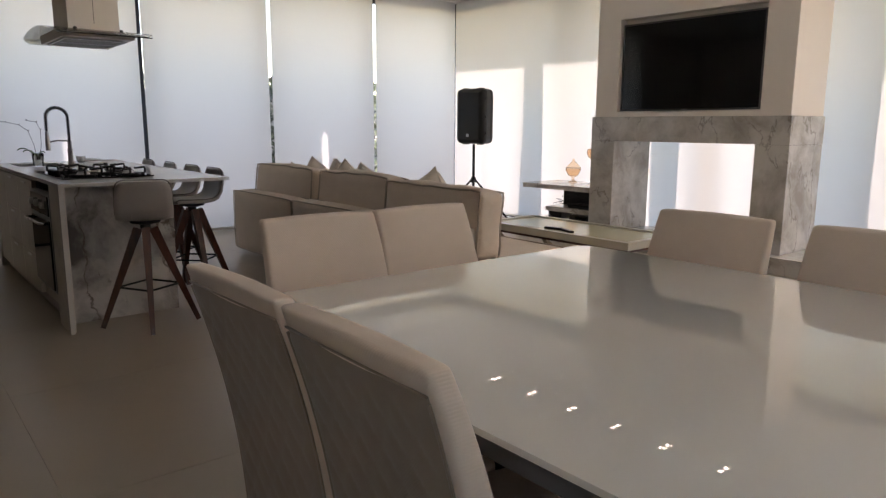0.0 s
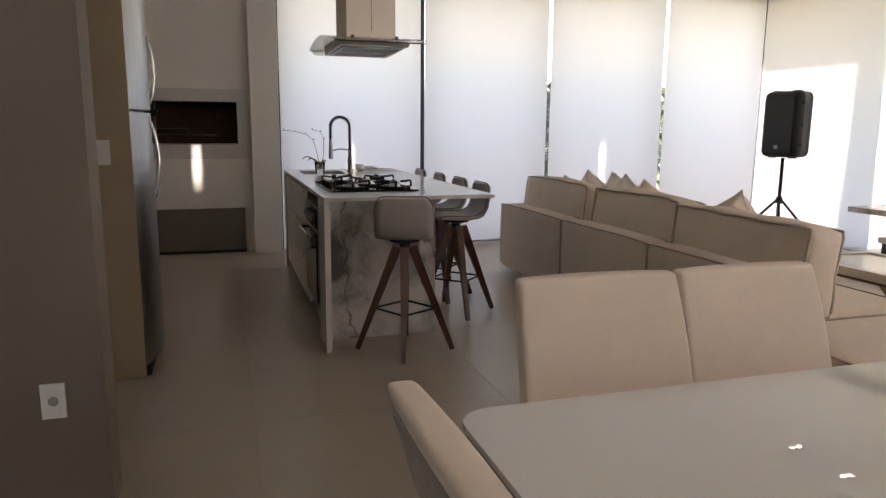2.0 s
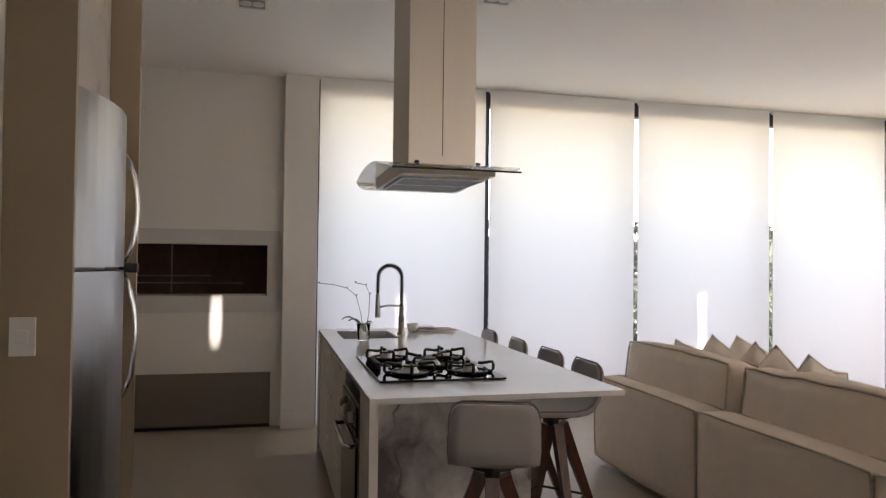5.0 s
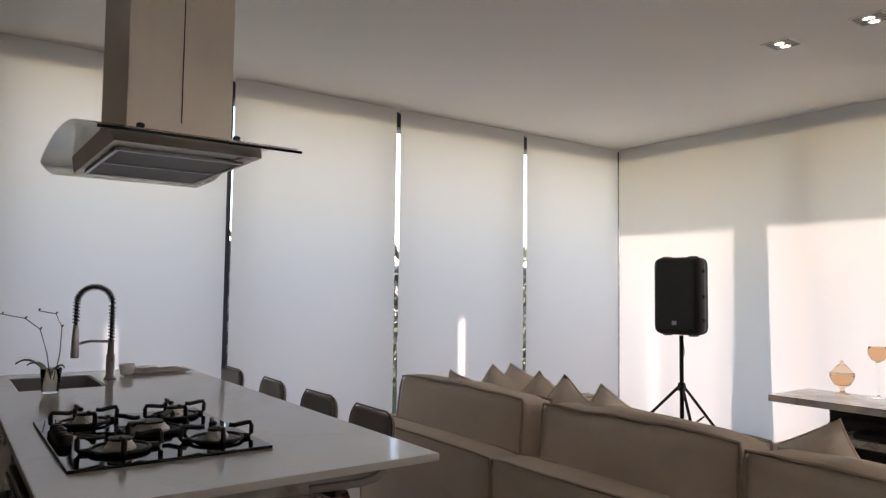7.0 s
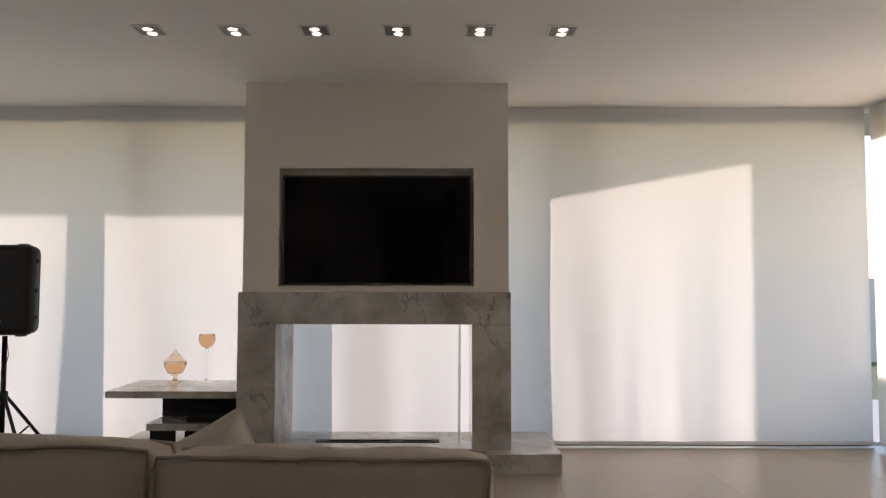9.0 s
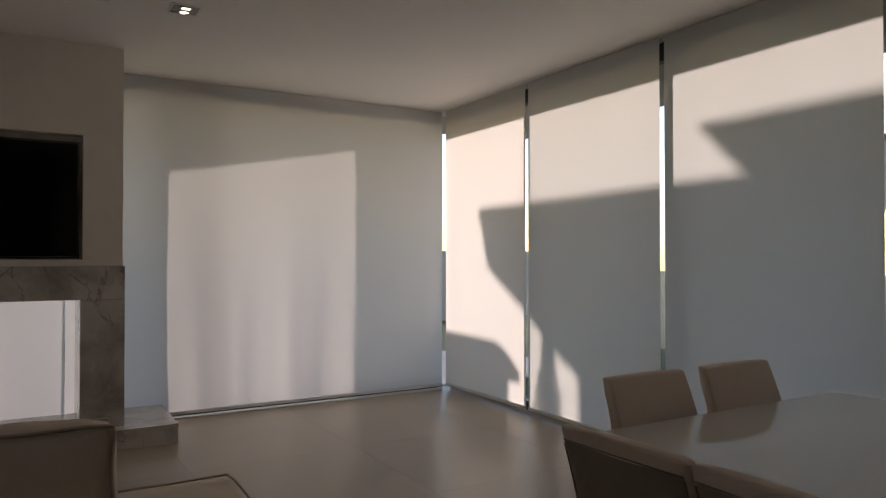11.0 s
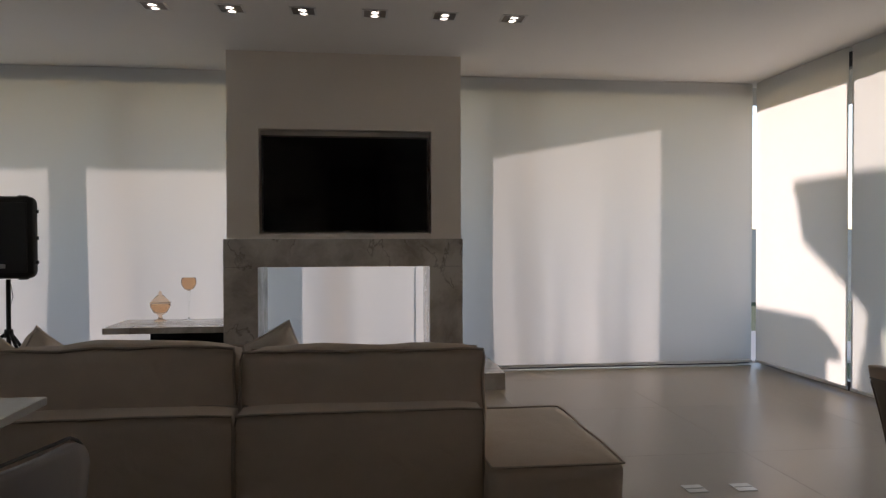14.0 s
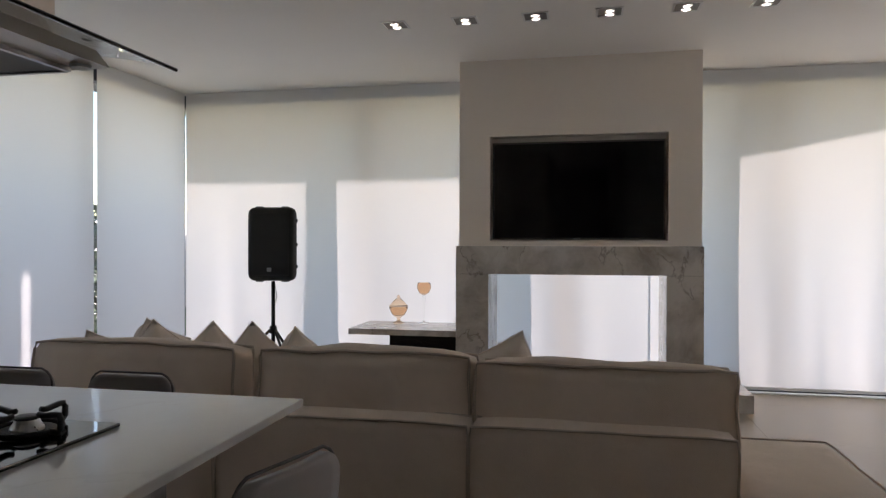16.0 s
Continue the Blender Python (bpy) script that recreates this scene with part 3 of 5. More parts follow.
fp = thing("fireplace", (-3.56, 6.9, 0), "grey veined marble see-through fireplace with a lintel on two piers", "fireplace")
part("lintel", box(B(), -4.63, -2.49, 6.605, 7.27, 1.119, 1.370, 0.002), M_MARBLE, fp)
part("pier", box(B(), -4.63, -4.33, 6.607, 7.26, 0.152, 1.117, 0.002), M_MARBLE, fp)
part("pier", box(B(), -2.795, -2.49, 6.607, 7.26, 0.152, 1.117, 0.002), M_MARBLE, fp)
part("hearth", box(B(), -5.65, -2.12, 6.47, 7.29, 0.0, 0.150, 0.003), M_MARBLE, fp)
bm = box(B(), -4.06, -3.05, 6.86, 6.96, 0.150, 0.156)
part("burner_tray", bm, M_BLACK, fp, "dark steel burner slot")
bm = B()
box(bm, -3.95, -3.45, 6.895, 6.925, 0.156, 0.164)
box(bm, -3.35, -3.12, 6.895, 6.925, 0.156, 0.164)
part("burner", bm, M_IRON, fp)

st = thing("side_table", (-5.1, 6.9, 0.15), "grey marble shelf unit with a dark recess, beside the fireplace", "shelf unit")
part("top", box(B(), -5.66, -4.632, 6.62, 7.28, 0.540, 0.595, 0.003), M_MARBLE, st)
part("shelf", box(B(), -5.375, -4.634, 6.72, 7.2, 0.270, 0.325, 0.002), M_MARBLE, st)
part("front_panel", box(B(), -5.36, -5.16, 6.76, 6.785, 0.151, 0.269, 0.002), M_BLACK, st, "black panel")
part("side_panel", box(B(), -5.36, -5.335, 6.786, 7.2, 0.151, 0.269, 0.002), M_BLACK, st, "black panel")
part("back_panel", box(B(), -5.38, -4.634, 7.05, 7.24, 0.326, 0.539, 0.002), M_BLACK, st, "black panel")
pl = thing("media_player", (-4.9, 6.85, 0.326), "small black media box with loose cables", "electronics")
part("case", box(B(), -5.08, -4.76, 6.78, 6.98, 0.326, 0.368, 0.004), M_BLACK, pl)
for k in range(6):
    bm = B()
    pts = [(-5.28 + 0.5 * t + 0.02 * math.sin(9 * t + k), 6.75 + 0.035 * k, max(0.331, 0.36 + 0.045 * math.sin(5 * t + k * 1.3) + 0.012 * k)) for t in [i / 14 for i in range(15)]]
    tube(bm, pts, 0.0035, 5)
    part("cable", bm, M_BLACK, pl, smooth=True)
pl2 = thing("receiver", (-4.9, 6.95, 0.151), "black audio receiver on the hearth slab", "electronics")
part("case", box(B(), -5.12, -4.70, 6.86, 7.1, 0.151, 0.235, 0.004), M_BLACK, pl2)
part("display", box(B(), -5.02, -4.87, 6.855, 6.86, 0.19, 0.215), M_BLACKG, pl2)

jar = thing("lidded_jar", (-5.31, 7.13, 0.5965), "amber glass jar with a pointed lid on a foot", "glass jar")
part("bowl", lathe(B(), (-5.31, 7.13, 0.5965), [(0.055, 0), (0.057, 0.006), (0.02, 0.02), (0.016, 0.05), (0.03, 0.062), (0.06, 0.08), (0.092, 0.14), (0.092, 0.165), (0.086, 0.165), (0.086, 0.14), (0.055, 0.085), (0.01, 0.075)]), M_AMBER, jar, smooth=True)
part("lid", lathe(B(), (-5.31, 7.13, 0.7625), [(0.094, 0), (0.094, 0.006), (0.06, 0.045), (0.03, 0.075), (0.013, 0.085), (0.018, 0.098), (0.008, 0.115), (0.002, 0.118)]), M_AMBER, jar, smooth=True)
gob = thing("goblet", (-5.06, 7.18, 0.5965), "tall clear-stemmed goblet with an amber cup", "goblet")
part("cup", lathe(B(), (-5.06, 7.18, 0.5965), [(0.012, 0.28), (0.045, 0.30), (0.068, 0.34), (0.070, 0.375), (0.062, 0.405), (0.058, 0.405), (0.064, 0.375), (0.062, 0.342), (0.04, 0.306), (0.004, 0.292)]), M_AMBER, gob, smooth=True)
part("stem", lathe(B(), (-5.06, 7.18, 0.5965), [(0.06, 0), (0.058, 0.004), (0.012, 0.012), (0.007, 0.03), (0.008, 0.14), (0.011, 0.23), (0.018, 0.245), (0.012, 0.255), (0.018, 0.268), (0.010, 0.279)]), M_CLEAR, gob, smooth=True)

# ---------------- loudspeaker on its stand ----------------
sx, sy = -6.305, 6.38
ss = thing("speaker_stand", (sx, sy, 0), "black steel tripod stand under the loudspeaker", "speaker stand")
part("pole", lathe(B(), (sx, sy, 0.12), [(0.018, 0), (0.018, 0.92)], 12), M_BLACK, ss, smooth=True)
part("collar", lathe(B(), (sx, sy, 0.56), [(0.036, 0), (0.034, 0.02), (0.034, 0.05), (0.03, 0.07)], 12), M_BLACK, ss, smooth=True)
for a in (radians(200), radians(320), radians(80)):
    bm = B()
    ex, ey = sx + 0.58 * math.cos(a), sy + 0.58 * math.sin(a)
    tube(bm, [(sx + 0.03 * math.cos(a), sy + 0.03 * math.sin(a), 0.59), (ex, ey, 0.02)], 0.013, 8)
    leg = part("leg", bm, M_BLACK, ss)
    bm = B()
    tube(bm, [(sx, sy, 0.2), (sx + 0.26 * math.cos(a), sy + 0.26 * math.sin(a), 0.32)], 0.008, 6)
    part("brace", bm, M_BLACK, ss)
    part("rubber_foot", lathe(B(), (ex, ey, 0.0), [(0.022, 0), (0.022, 0.03), (0.014, 0.04)], 10), M_BLACK, leg)
bm = B()
tube(bm, [(sx + 0.03, sy - 0.02, 1.0), (sx + 0.045, sy - 0.02, 0.9), (sx + 0.03, sy - 0.02, 0.84)], 0.003, 5)
part("strap", bm, M_BLACK, ss)

sp = thing("loudspeaker", (sx, sy, 1.07), "black portable loudspeaker with rounded corners", "loudspeaker")
mrot = Matrix.Translation((sx, sy, 1.385)) @ Matrix.Rotation(radians(8), 4, 'Z')
bm = B()
box(bm, -0.218, 0.228, -0.115, 0.19, -0.338, 0.338, 0.085, 6)
for v in bm.verts:
    if v.co.y > 0:
        v.co.x *= 0.78
bm.transform(mrot)
part("cabinet", bm, M_BLACK, sp, smooth=False)
bm = box(B(), -0.165, 0.175, -0.122, -0.1, -0.285, 0.285, 0.008, 2)
bm.transform(mrot)
part("grille", bm, mat("speaker_grille", (0.01, 0.01, 0.01), 0.6, bump=0.6, bscale=700), sp)
bm = box(B(), -0.02, 0.02, -0.13, -0.125, -0.25, -0.215)
bm.transform(mrot)
part("badge", bm, M_STEEL, sp, "small silver badge")
for s in (-1, 1):
    bm = box(B(), s * 0.12 - 0.03, s * 0.12 + 0.03, -0.05, 0.02, 0.334, 0.346, 0.004)
    bm.transform(mrot)
    part("foot", bm, M_BLACK, sp)
    bm = box(B(), s * 0.12 - 0.03, s * 0.12 + 0.03, -0.05, 0.02, -0.348, -0.334, 0.004)
    bm.transform(mrot)
    part("foot", bm, M_BLACK, sp)
for z in (0.2, -0.02, -0.22):
    bm = box(B(), 0.215, 0.24, -0.06, -0.03, z, z + 0.03, 0.004)
    bm.transform(mrot)
    part("side_knob", bm, M_BLACK, sp)

# ---------------- kitchen island ----------------
ix0, ix1, iy0, iy1, iz = -7.05, -4.30, 1.30, 2.345, 0.92
isl = thing("kitchen_island", (-5.7, 1.8, 0), "white quartz kitchen island with marble end and fitted cabinets", "kitchen island")
bm = B()
sk = (-6.86, -6.33, 1.41, 1.79)
hb = (-5.43, -4.625, 1.388, 1.95)
rings = [[bm.verts.new((x, y, z)) for x, y in ((x0, y0), (x1, y0), (x1, y1), (x0, y1))]
         for (x0, x1, y0, y1) in ((ix0, ix1, iy0, iy1), sk) for z in (iz - 0.022, iz)]
for lo, hi, flip in ((rings[0], rings[1], False), (rings[2], rings[3], True), (rings[1], rings[3], False), (rings[2], rings[0], False)):
    for k in range(4):
        f = (lo[k], lo[(k + 1) % 4], hi[(k + 1) % 4], hi[k])
        bm.faces.new(f[::-1] if flip else f)
bmesh.ops.recalc_face_normals(bm, faces=bm.faces[:])
bmesh.ops.bevel(bm, geom=[e for e in bm.edges if all(v in rings[1] for v in e.verts)], offset=0.002, segments=2, affect='EDGES')
part("worktop", bm, M_QUARTZ, isl, "glossy white quartz worktop")
part("side_panel", box(B(), -4.335, ix1, iy0, iy0 + 0.025, 0, iz - 0.0225, 0.001), M_QUARTZ, isl)
part("side_panel", box(B(), ix0, ix0 + 0.03, iy0, 2.04, 0, iz - 0.0225, 0.001), M_QUARTZ, isl)
part("end_panel", box(B(), -4.58, -4.555, iy0 + 0.04, 2.04, 0, iz - 0.0225, 0.001), M_MARBLE2, isl, "cloudy grey marble end panel")
part("back_panel", box(B(), ix0 + 0.03, -4.581, 2.015, 2.04, 0, iz - 0.0225, 0.001), M_MARBLE2, isl, "cloudy grey marble back panel")
part("carcass", box(B(), ix0 + 0.031, -4.582, iy0 + 0.045, 2.014, 0.08, 0.70), M_LACQ, isl)
part("plinth", box(B(), ix0 + 0.031, -4.625, iy0 + 0.06, iy0 + 0.08, 0.0, 0.079), M_DKPANEL, isl)
part("panel", box(B(), -4.62, -4.336, iy0 + 0.006, iy0 + 0.04, 0.0, iz - 0.024, 0.002), M_LACQ, isl, "cream filler panel")
for k in range(2):
    for j, (z0, z1) in enumerate(((0.085, 0.345), (0.35, 0.61), (0.615, 0.878))):
        xx = -5.245 - (k + 1) * 0.595
        d = part("drawer", box(B(), xx + 0.003, xx + 0.592, iy0 + 0.012, iy0 + 0.042, z0, z1, 0.002), M_LACQ, isl)
        part("handle", box(B(), xx + 0.22, xx + 0.37, iy0 + 0.004, iy0 + 0.011, z1 - 0.03, z1 - 0.018, 0.001), M_STEEL, d)
part("panel", box(B(), ix0 + 0.032, -6.44, iy0 + 0.012, iy0 + 0.042, 0.085, 0.878, 0.002), M_LACQ, isl)

ov = thing("oven", (-4.95, 1.32, 0.19), "built-in black glass and steel oven in the island", "oven")
part("body", box(B(), -5.23, -4.635, iy0 + 0.004, iy0 + 0.044, 0.19, 0.83, 0.003), M_DKSTEEL, ov)
part("door", box(B(), -5.215, -4.65, iy0 - 0.008, iy0 + 0.003, 0.21, 0.66, 0.003), M_BLACKG, ov, "black glass door")
part("control_panel", box(B(), -5.215, -4.65, iy0 - 0.006, iy0 + 0.003, 0.69, 0.815, 0.003), M_BLACKG, ov)
bm = B()
tube(bm, [(-5.17, iy0 - 0.01, 0.64), (-5.16, iy0 - 0.05, 0.645), (-4.71, iy0 - 0.05, 0.645), (-4.70, iy0 - 0.01, 0.64)], 0.010, 8)
part("handle", bm, M_CHROME, ov, "chrome bar handle", smooth=True)
for x in (-5.12, -4.94, -4.76):
    bm = lathe(B(), (0, 0, 0), [(0.024, 0), (0.022, 0.022), (0.015, 0.026)], 14)
    bm.transform(Matrix.Translation((x, iy0 - 0.006, 0.755)) @ Matrix.Rotation(radians(90), 4, 'X'))
    part("knob", bm, M_STEEL, ov, smooth=True)

# sink
sn = thing("sink", (-6.60, 1.60, 0.7), "stainless steel undermounted sink", "sink")
bm = B()
x0, x1, y0, y1 = sk
zb = 0.72
box(bm, x0 + 0.002, x1 - 0.002, y0 + 0.002, y1 - 0.002, zb - 0.01, zb)
box(bm, x0 + 0.002, x0 + 0.008, y0 + 0.002, y1 - 0.002, zb, iz - 0.004)
box(bm, x1 - 0.008, x1 - 0.002, y0 + 0.002, y1 - 0.002, zb, iz - 0.004)
box(bm, x0 + 0.008, x1 - 0.008, y0 + 0.002, y0 + 0.008, zb, iz - 0.004)
box(bm, x0 + 0.008, x1 - 0.008, y1 - 0.008, y1 - 0.002, zb, iz - 0.004)
part("basin", bm, M_STEEL, sn)
part("drain", lathe(B(), (-6.60, 1.60, zb), [(0.045, 0), (0.045, 0.004), (0.02, 0.003)], 20), M_CHROME, sn)

# spring tap
fx, fyy = -6.58, 1.845
tp = thing("tap", (fx, fyy, iz), "tall chrome spring-neck kitchen tap", "tap")
part("base", lathe(B(), (fx, fyy, iz), [(0.03, 0), (0.03, 0.012), (0.022, 0.02), (0.022, 0.13), (0.017, 0.135), (0.016, 0.20)], 16), M_STEEL, tp, smooth=True)
arc = [(fx, fyy, iz + 0.2 + 0.02 * i) for i in range(10)] + [(fx, fyy - 0.085 + 0.085 * math.cos(t), iz + 0.40 + 0.085 * math.sin(t)) for t in [math.pi * i / 18 for i in range(1, 19)]] + [(fx, fyy - 0.17, iz + 0.40 - 0.02 * i) for i in range(1, 7)]
part("hose", tube(B(), arc, 0.0085, 8), M_BLACK, tp, smooth=True)
bm = B()
coil = []
L = len(arc)
for i in range(0, 560):
    s = i / 560 * (L - 2)
    a = int(s)
    p, q = Vector(arc[a]), Vector(arc[a + 1])
    c = p.lerp(q, s - a)
    d = (q - p).normalized()
    sx_ = Vector((1, 0, 0))
    up = d.cross(sx_).normalized()
    th = i * 0.42
    coil.append(c + (sx_ * math.cos(th) + up * math.sin(th)) * 0.0150)
tube(bm, coil, 0.0033, 5)
part("spring", bm, M_DKSTEEL, tp, "steel coil spring", smooth=True)
part("spray_head", lathe(B(), (fx, fyy - 0.17, iz + 0.12), [(0.018, 0), (0.02, 0.01), (0.018, 0.08), (0.014, 0.15), (0.012, 0.17)], 14), M_STEEL, tp, smooth=True)
bm = B()
tube(bm, [(fx, fyy, iz + 0.20), (fx, fyy - 0.1, iz + 0.205), (fx, fyy - 0.16, iz + 0.19)], 0.007, 8)
part("holder_arm", bm, M_STEEL, tp, smooth=True)
bm = B()
tube(bm, [(fx + 0.02, fyy, iz + 0.09), (fx + 0.07, fyy, iz + 0.12)], 0.006, 8)
part("lever", bm, M_STEEL, tp)

# gas hob
hob = thing("gas_hob", (-5.03, 1.67, iz), "black glass gas hob with five burners", "hob")
part("glass_plate", box(B(), hb[0], hb[1], hb[2], hb[3], iz + 0.0005, iz + 0.010, 0.003), M_BLACKG, hob)


def burner(cx, cy, r):
    part("burner_pan", lathe(B(), (cx, cy, iz + 0.0105), [(r * 1.7, 0), (r * 1.72, 0.005), (r * 1.55, 0.008), (r * 1.1, 0.005), (r * 0.9, 0.004)], 28), M_IRON, hob, "round black drip pan", smooth=True)
    part("burner", lathe(B(), (cx, cy, iz + 0.011), [(r * 1.0, 0.004), (r * 0.98, 0.010), (r * 0.78, 0.022), (r * 0.70, 0.030), (r * 0.3, 0.030)], 24), M_BURNER, hob, "flared aluminium burner crown", smooth=False)
    part("cap", lathe(B(), (cx, cy, iz + 0.0412), [(r * 0.74, 0), (r * 0.76, 0.005), (r * 0.6, 0.008), (r * 0.1, 0.009)], 24), M_IRON, hob, "black enamel cap")


def grate(cx, cy, w, turn=0):
    g = None
    z = iz + 0.012
    loop = [(cx + w * 0.74 * math.cos(radians(a)), cy + w * 0.74 * math.sin(radians(a)), z + 0.006) for a in range(0, 360, 15)]
    g = part("grate", tube(B(), loop, 0.0055, 6, closed=True), M_IRON, hob, "black cast-iron pan support", smooth=True)
    for k in range(4):
        a = radians(turn + 90 * k)
        c, sn = math.cos(a), math.sin(a)
        pts = [(w * 0.70, 0.006), (w * 0.97, 0.004), (w * 1.02, 0.012), (w * 1.03, 0.036), (w * 0.98, 0.046), (w * 0.86, 0.046), (w * 0.5, 0.040), (w * 0.36, 0.043)]
        part("finger", tube(B(), [(cx + p * c, cy + p * sn, z + q) for p, q in pts], 0.0078, 6), M_IRON, g, smooth=True)


for (cx, cy, r, w, tn) in ((-5.29, 1.53, 0.036, 0.105, 8), (-4.80, 1.55, 0.044, 0.11, -6), (-5.03, 1.69, 0.058, 0.125, 45), (-5.27, 1.83, 0.042, 0.105, 4), (-4.79, 1.83, 0.038, 0.105, -8)):
    burner(cx, cy, r)
    grate(cx, cy, w, tn)
for k in range(5):
    part("knob", lathe(B(), (-5.14 + 0.045 * k, 1.425, iz + 0.0105), [(0.021, 0), (0.019, 0.026), (0.013, 0.031)], 14), M_BLACK, hob, smooth=True)

# small things on the island
cl = thing("kitchen_cloth", (-6.83, 2.2, iz), "folded pale kitchen cloth on the worktop", "cloth")
bm = B()
g = [[bm.verts.new((-6.95 + 0.27 * i / 12, 1.98 + 0.33 * k / 14, iz + 0.006 + 0.014 * (0.5 + 0.5 * noise.noise(Vector((i * 0.5, k * 0.4, 3)))))) for k in range(15)] for i in range(13)]
for i in range(12):
    for k in range(14):
        bm.faces.new((g[i][k], g[i + 1][k], g[i + 1][k + 1], g[i][k + 1]))
bmesh.ops.solidify(bm, geom=bm.faces[:], thickness=0.006)
part("fabric", bm, M_CLOTH, cl, smooth=True)
cp = thing("cup", (-6.74, 1.96, iz + 0.025), "small white ceramic cup", "cup")
part("bowl", lathe(B(), (-6.74, 1.96, iz + 0.001), [(0.025, 0), (0.035, 0.01), (0.042, 0.06), (0.038, 0.06), (0.03, 0.012)], 18), M_WHITE, cp, smooth=True)
part("saucer", lathe(B(), (-6.83, 2.08, iz + 0.024), [(0.05, 0), (0.065, 0.008), (0.03, 0.012)], 18), M_WHITE, cp)

orc = thing("orchid", (-6.30, 1.57, iz), "bare-stemmed orchid with green leaves in a clear glass", "plant")
ox, oy = -6.22, 1.53
part("vase", lathe(B(), (ox, oy, iz + 0.0015), [(0.034, 0), (0.036, 0.004), (0.045, 0.11), (0.043, 0.11), (0.034, 0.006), (0.004, 0.005)], 20), M_CLEAR, orc, "clear drinking glass", smooth=True)
for k, (dx, dy, s) in enumerate(((-0.02, -0.14, 1.0), (-0.07, -0.09, 0.8), (0.03, 0.05, 0.7))):
    bm = B()
    left, right, mid = [], [], []
    for i in range(9):
        t = i / 8
        p = Vector((ox + dx * t, oy + dy * t, iz + 0.06 + 0.09 * math.sin(t * 2.2) * s))
        w = 0.022 * math.sin(math.pi * min(t + 0.08, 1)) + 0.002
        side = Vector((-dy, dx, 0)).normalized()
        left.append(bm.verts.new(p + side * w + Vector((0, 0, 0.008))))
        mid.append(bm.verts.new(p))
        right.append(bm.verts.new(p - side * w + Vector((0, 0, 0.008))))
    for i in range(8):
        bm.faces.new((left[i], mid[i], mid[i + 1], left[i + 1]))
        bm.faces.new((mid[i], right[i], right[i + 1], mid[i + 1]))
    part("leaf", bm, M_LEAF, orc, smooth=True)
for k, pts in enumerate((((0, 0, 0.05), (0.0, -0.02, 0.18), (-0.01, -0.05, 0.29), (-0.02, -0.11, 0.34), (-0.03, -0.20, 0.36), (-0.03, -0.29, 0.37)),
                         ((0.01, 0.01, 0.05), (0.02, 0.03, 0.18), (0.01, 0.035, 0.30), (0.0, 0.01, 0.36), (0.0, -0.06, 0.375)))):
    bm = B()
    tube(bm, [(ox + a, oy + b, iz + c) for a, b, c in pts], 0.0022, 6)
    for a, b, c in pts[2:]:
        tube(bm, [(ox + a, oy + b, iz + c), (ox + a, oy + b + 0.006, iz + c + 0.010)], 0.0038, 6)
    part("stem", bm, M_STEM, orc, smooth=True)

# ---------------- hood ----------------
hd = thing("range_hood", (-4.95, 1.67, 1.8), "steel island hood with a curved glass canopy", "range hood")
part("chimney", box(B(), -5.10, -4.70, 1.512, 1.818, 1.86, H, 0.003), M_STEELW, hd, "brushed steel chimney with a centre seam")
part("seam", box(B(), -4.7002, -4.6985, 1.664, 1.667, 1.90, H), M_BLACK, hd)
bm = B()
n = 20
topv, botv = [], []
for i in range(n + 1):
    t = i / n
    x = -5.45 + 0.98 * t
    z = 1.815 + 0.065 * (1 - (2 * t - 1) ** 2) ** 0.8
    if 0.35 < t < 0.65:
        z = z
    row = []
    for j in range(7):
        s = j / 6
        ycut = 1.365 + 0.615 * s
        if i in (0, n):
            ycut = 1.365 + 0.05 + (0.615 - 0.10) * s
        elif i in (1, n - 1):
            ycut = 1.365 + 0.015 + (0.615 - 0.03) * s
        row.append(bm.verts.new((x, ycut, z)))
    topv.append(row)
for i in range(n):
    for j in range(6):
        bm.faces.new((topv[i][j], topv[i + 1][j], topv[i + 1][j + 1], topv[i][j + 1]))
bmesh.ops.solidify(bm, geom=bm.faces[:], thickness=0.007)
part("glass_canopy", bm, M_HOODG, hd, "clear curved glass canopy", smooth=False)
bm = B()
tube(bm, [(-4.468, 1.40, 1.812), (-4.468, 1.95, 1.812)], 0.0045, 6)
part("glass_edge", bm, M_BLACKG, hd, "dark glass edge strip")
bm = B()
# shallow box with sloping sides
top = [(-5.25, 1.45), (-4.65, 1.45), (-4.65, 1.895), (-5.25, 1.895)]
bot = [(-5.30, 1.465), (-4.60, 1.465), (-4.60, 1.88), (-5.30, 1.88)]
vt = [bm.verts.new((x, y, 1.856)) for x, y in top]
vb = [bm.verts.new((x, y, 1.806)) for x, y in bot]
bm.faces.new(vt)
for i in range(4):
    bm.faces.new((vb[i], vb[(i + 1) % 4], vt[(i + 1) % 4], vt[i]))
bm.faces.new(vb[::-1])
part("housing", bm, M_STEELW, hd, "steel filter housing")
bm = B()
for xa, xb in ((-5.20, -4.96), (-4.94, -4.70)):
    box(bm, xa, xb, 1.50, 1.845, 1.798, 1.8055)
part("filter", bm, mat("filter_mesh", (0.16, 0.15, 0.14), 0.5, metal=0.8, bump=0.5, bscale=300), hd, "dark mesh grease filters")
bm = B()
for xa in (-5.215, -4.956, -4.70):
    box(bm, xa, xa + 0.012, 1.49, 1.855, 1.795, 1.8055)
for ya in (1.484, 1.849):
    box(bm, -5.20, -4.70, ya, ya + 0.010, 1.795, 1.8055)
part("filter_rail", bm, M_STEEL, hd)
for x in (-5.25, -4.65):
    part("spot", lathe(B(), (x, 1.84, 1.798), [(0.022, 0), (0.025, 0.007), (0.01, 0.0075)], 16), M_WHITE, hd, "round unlit spot")
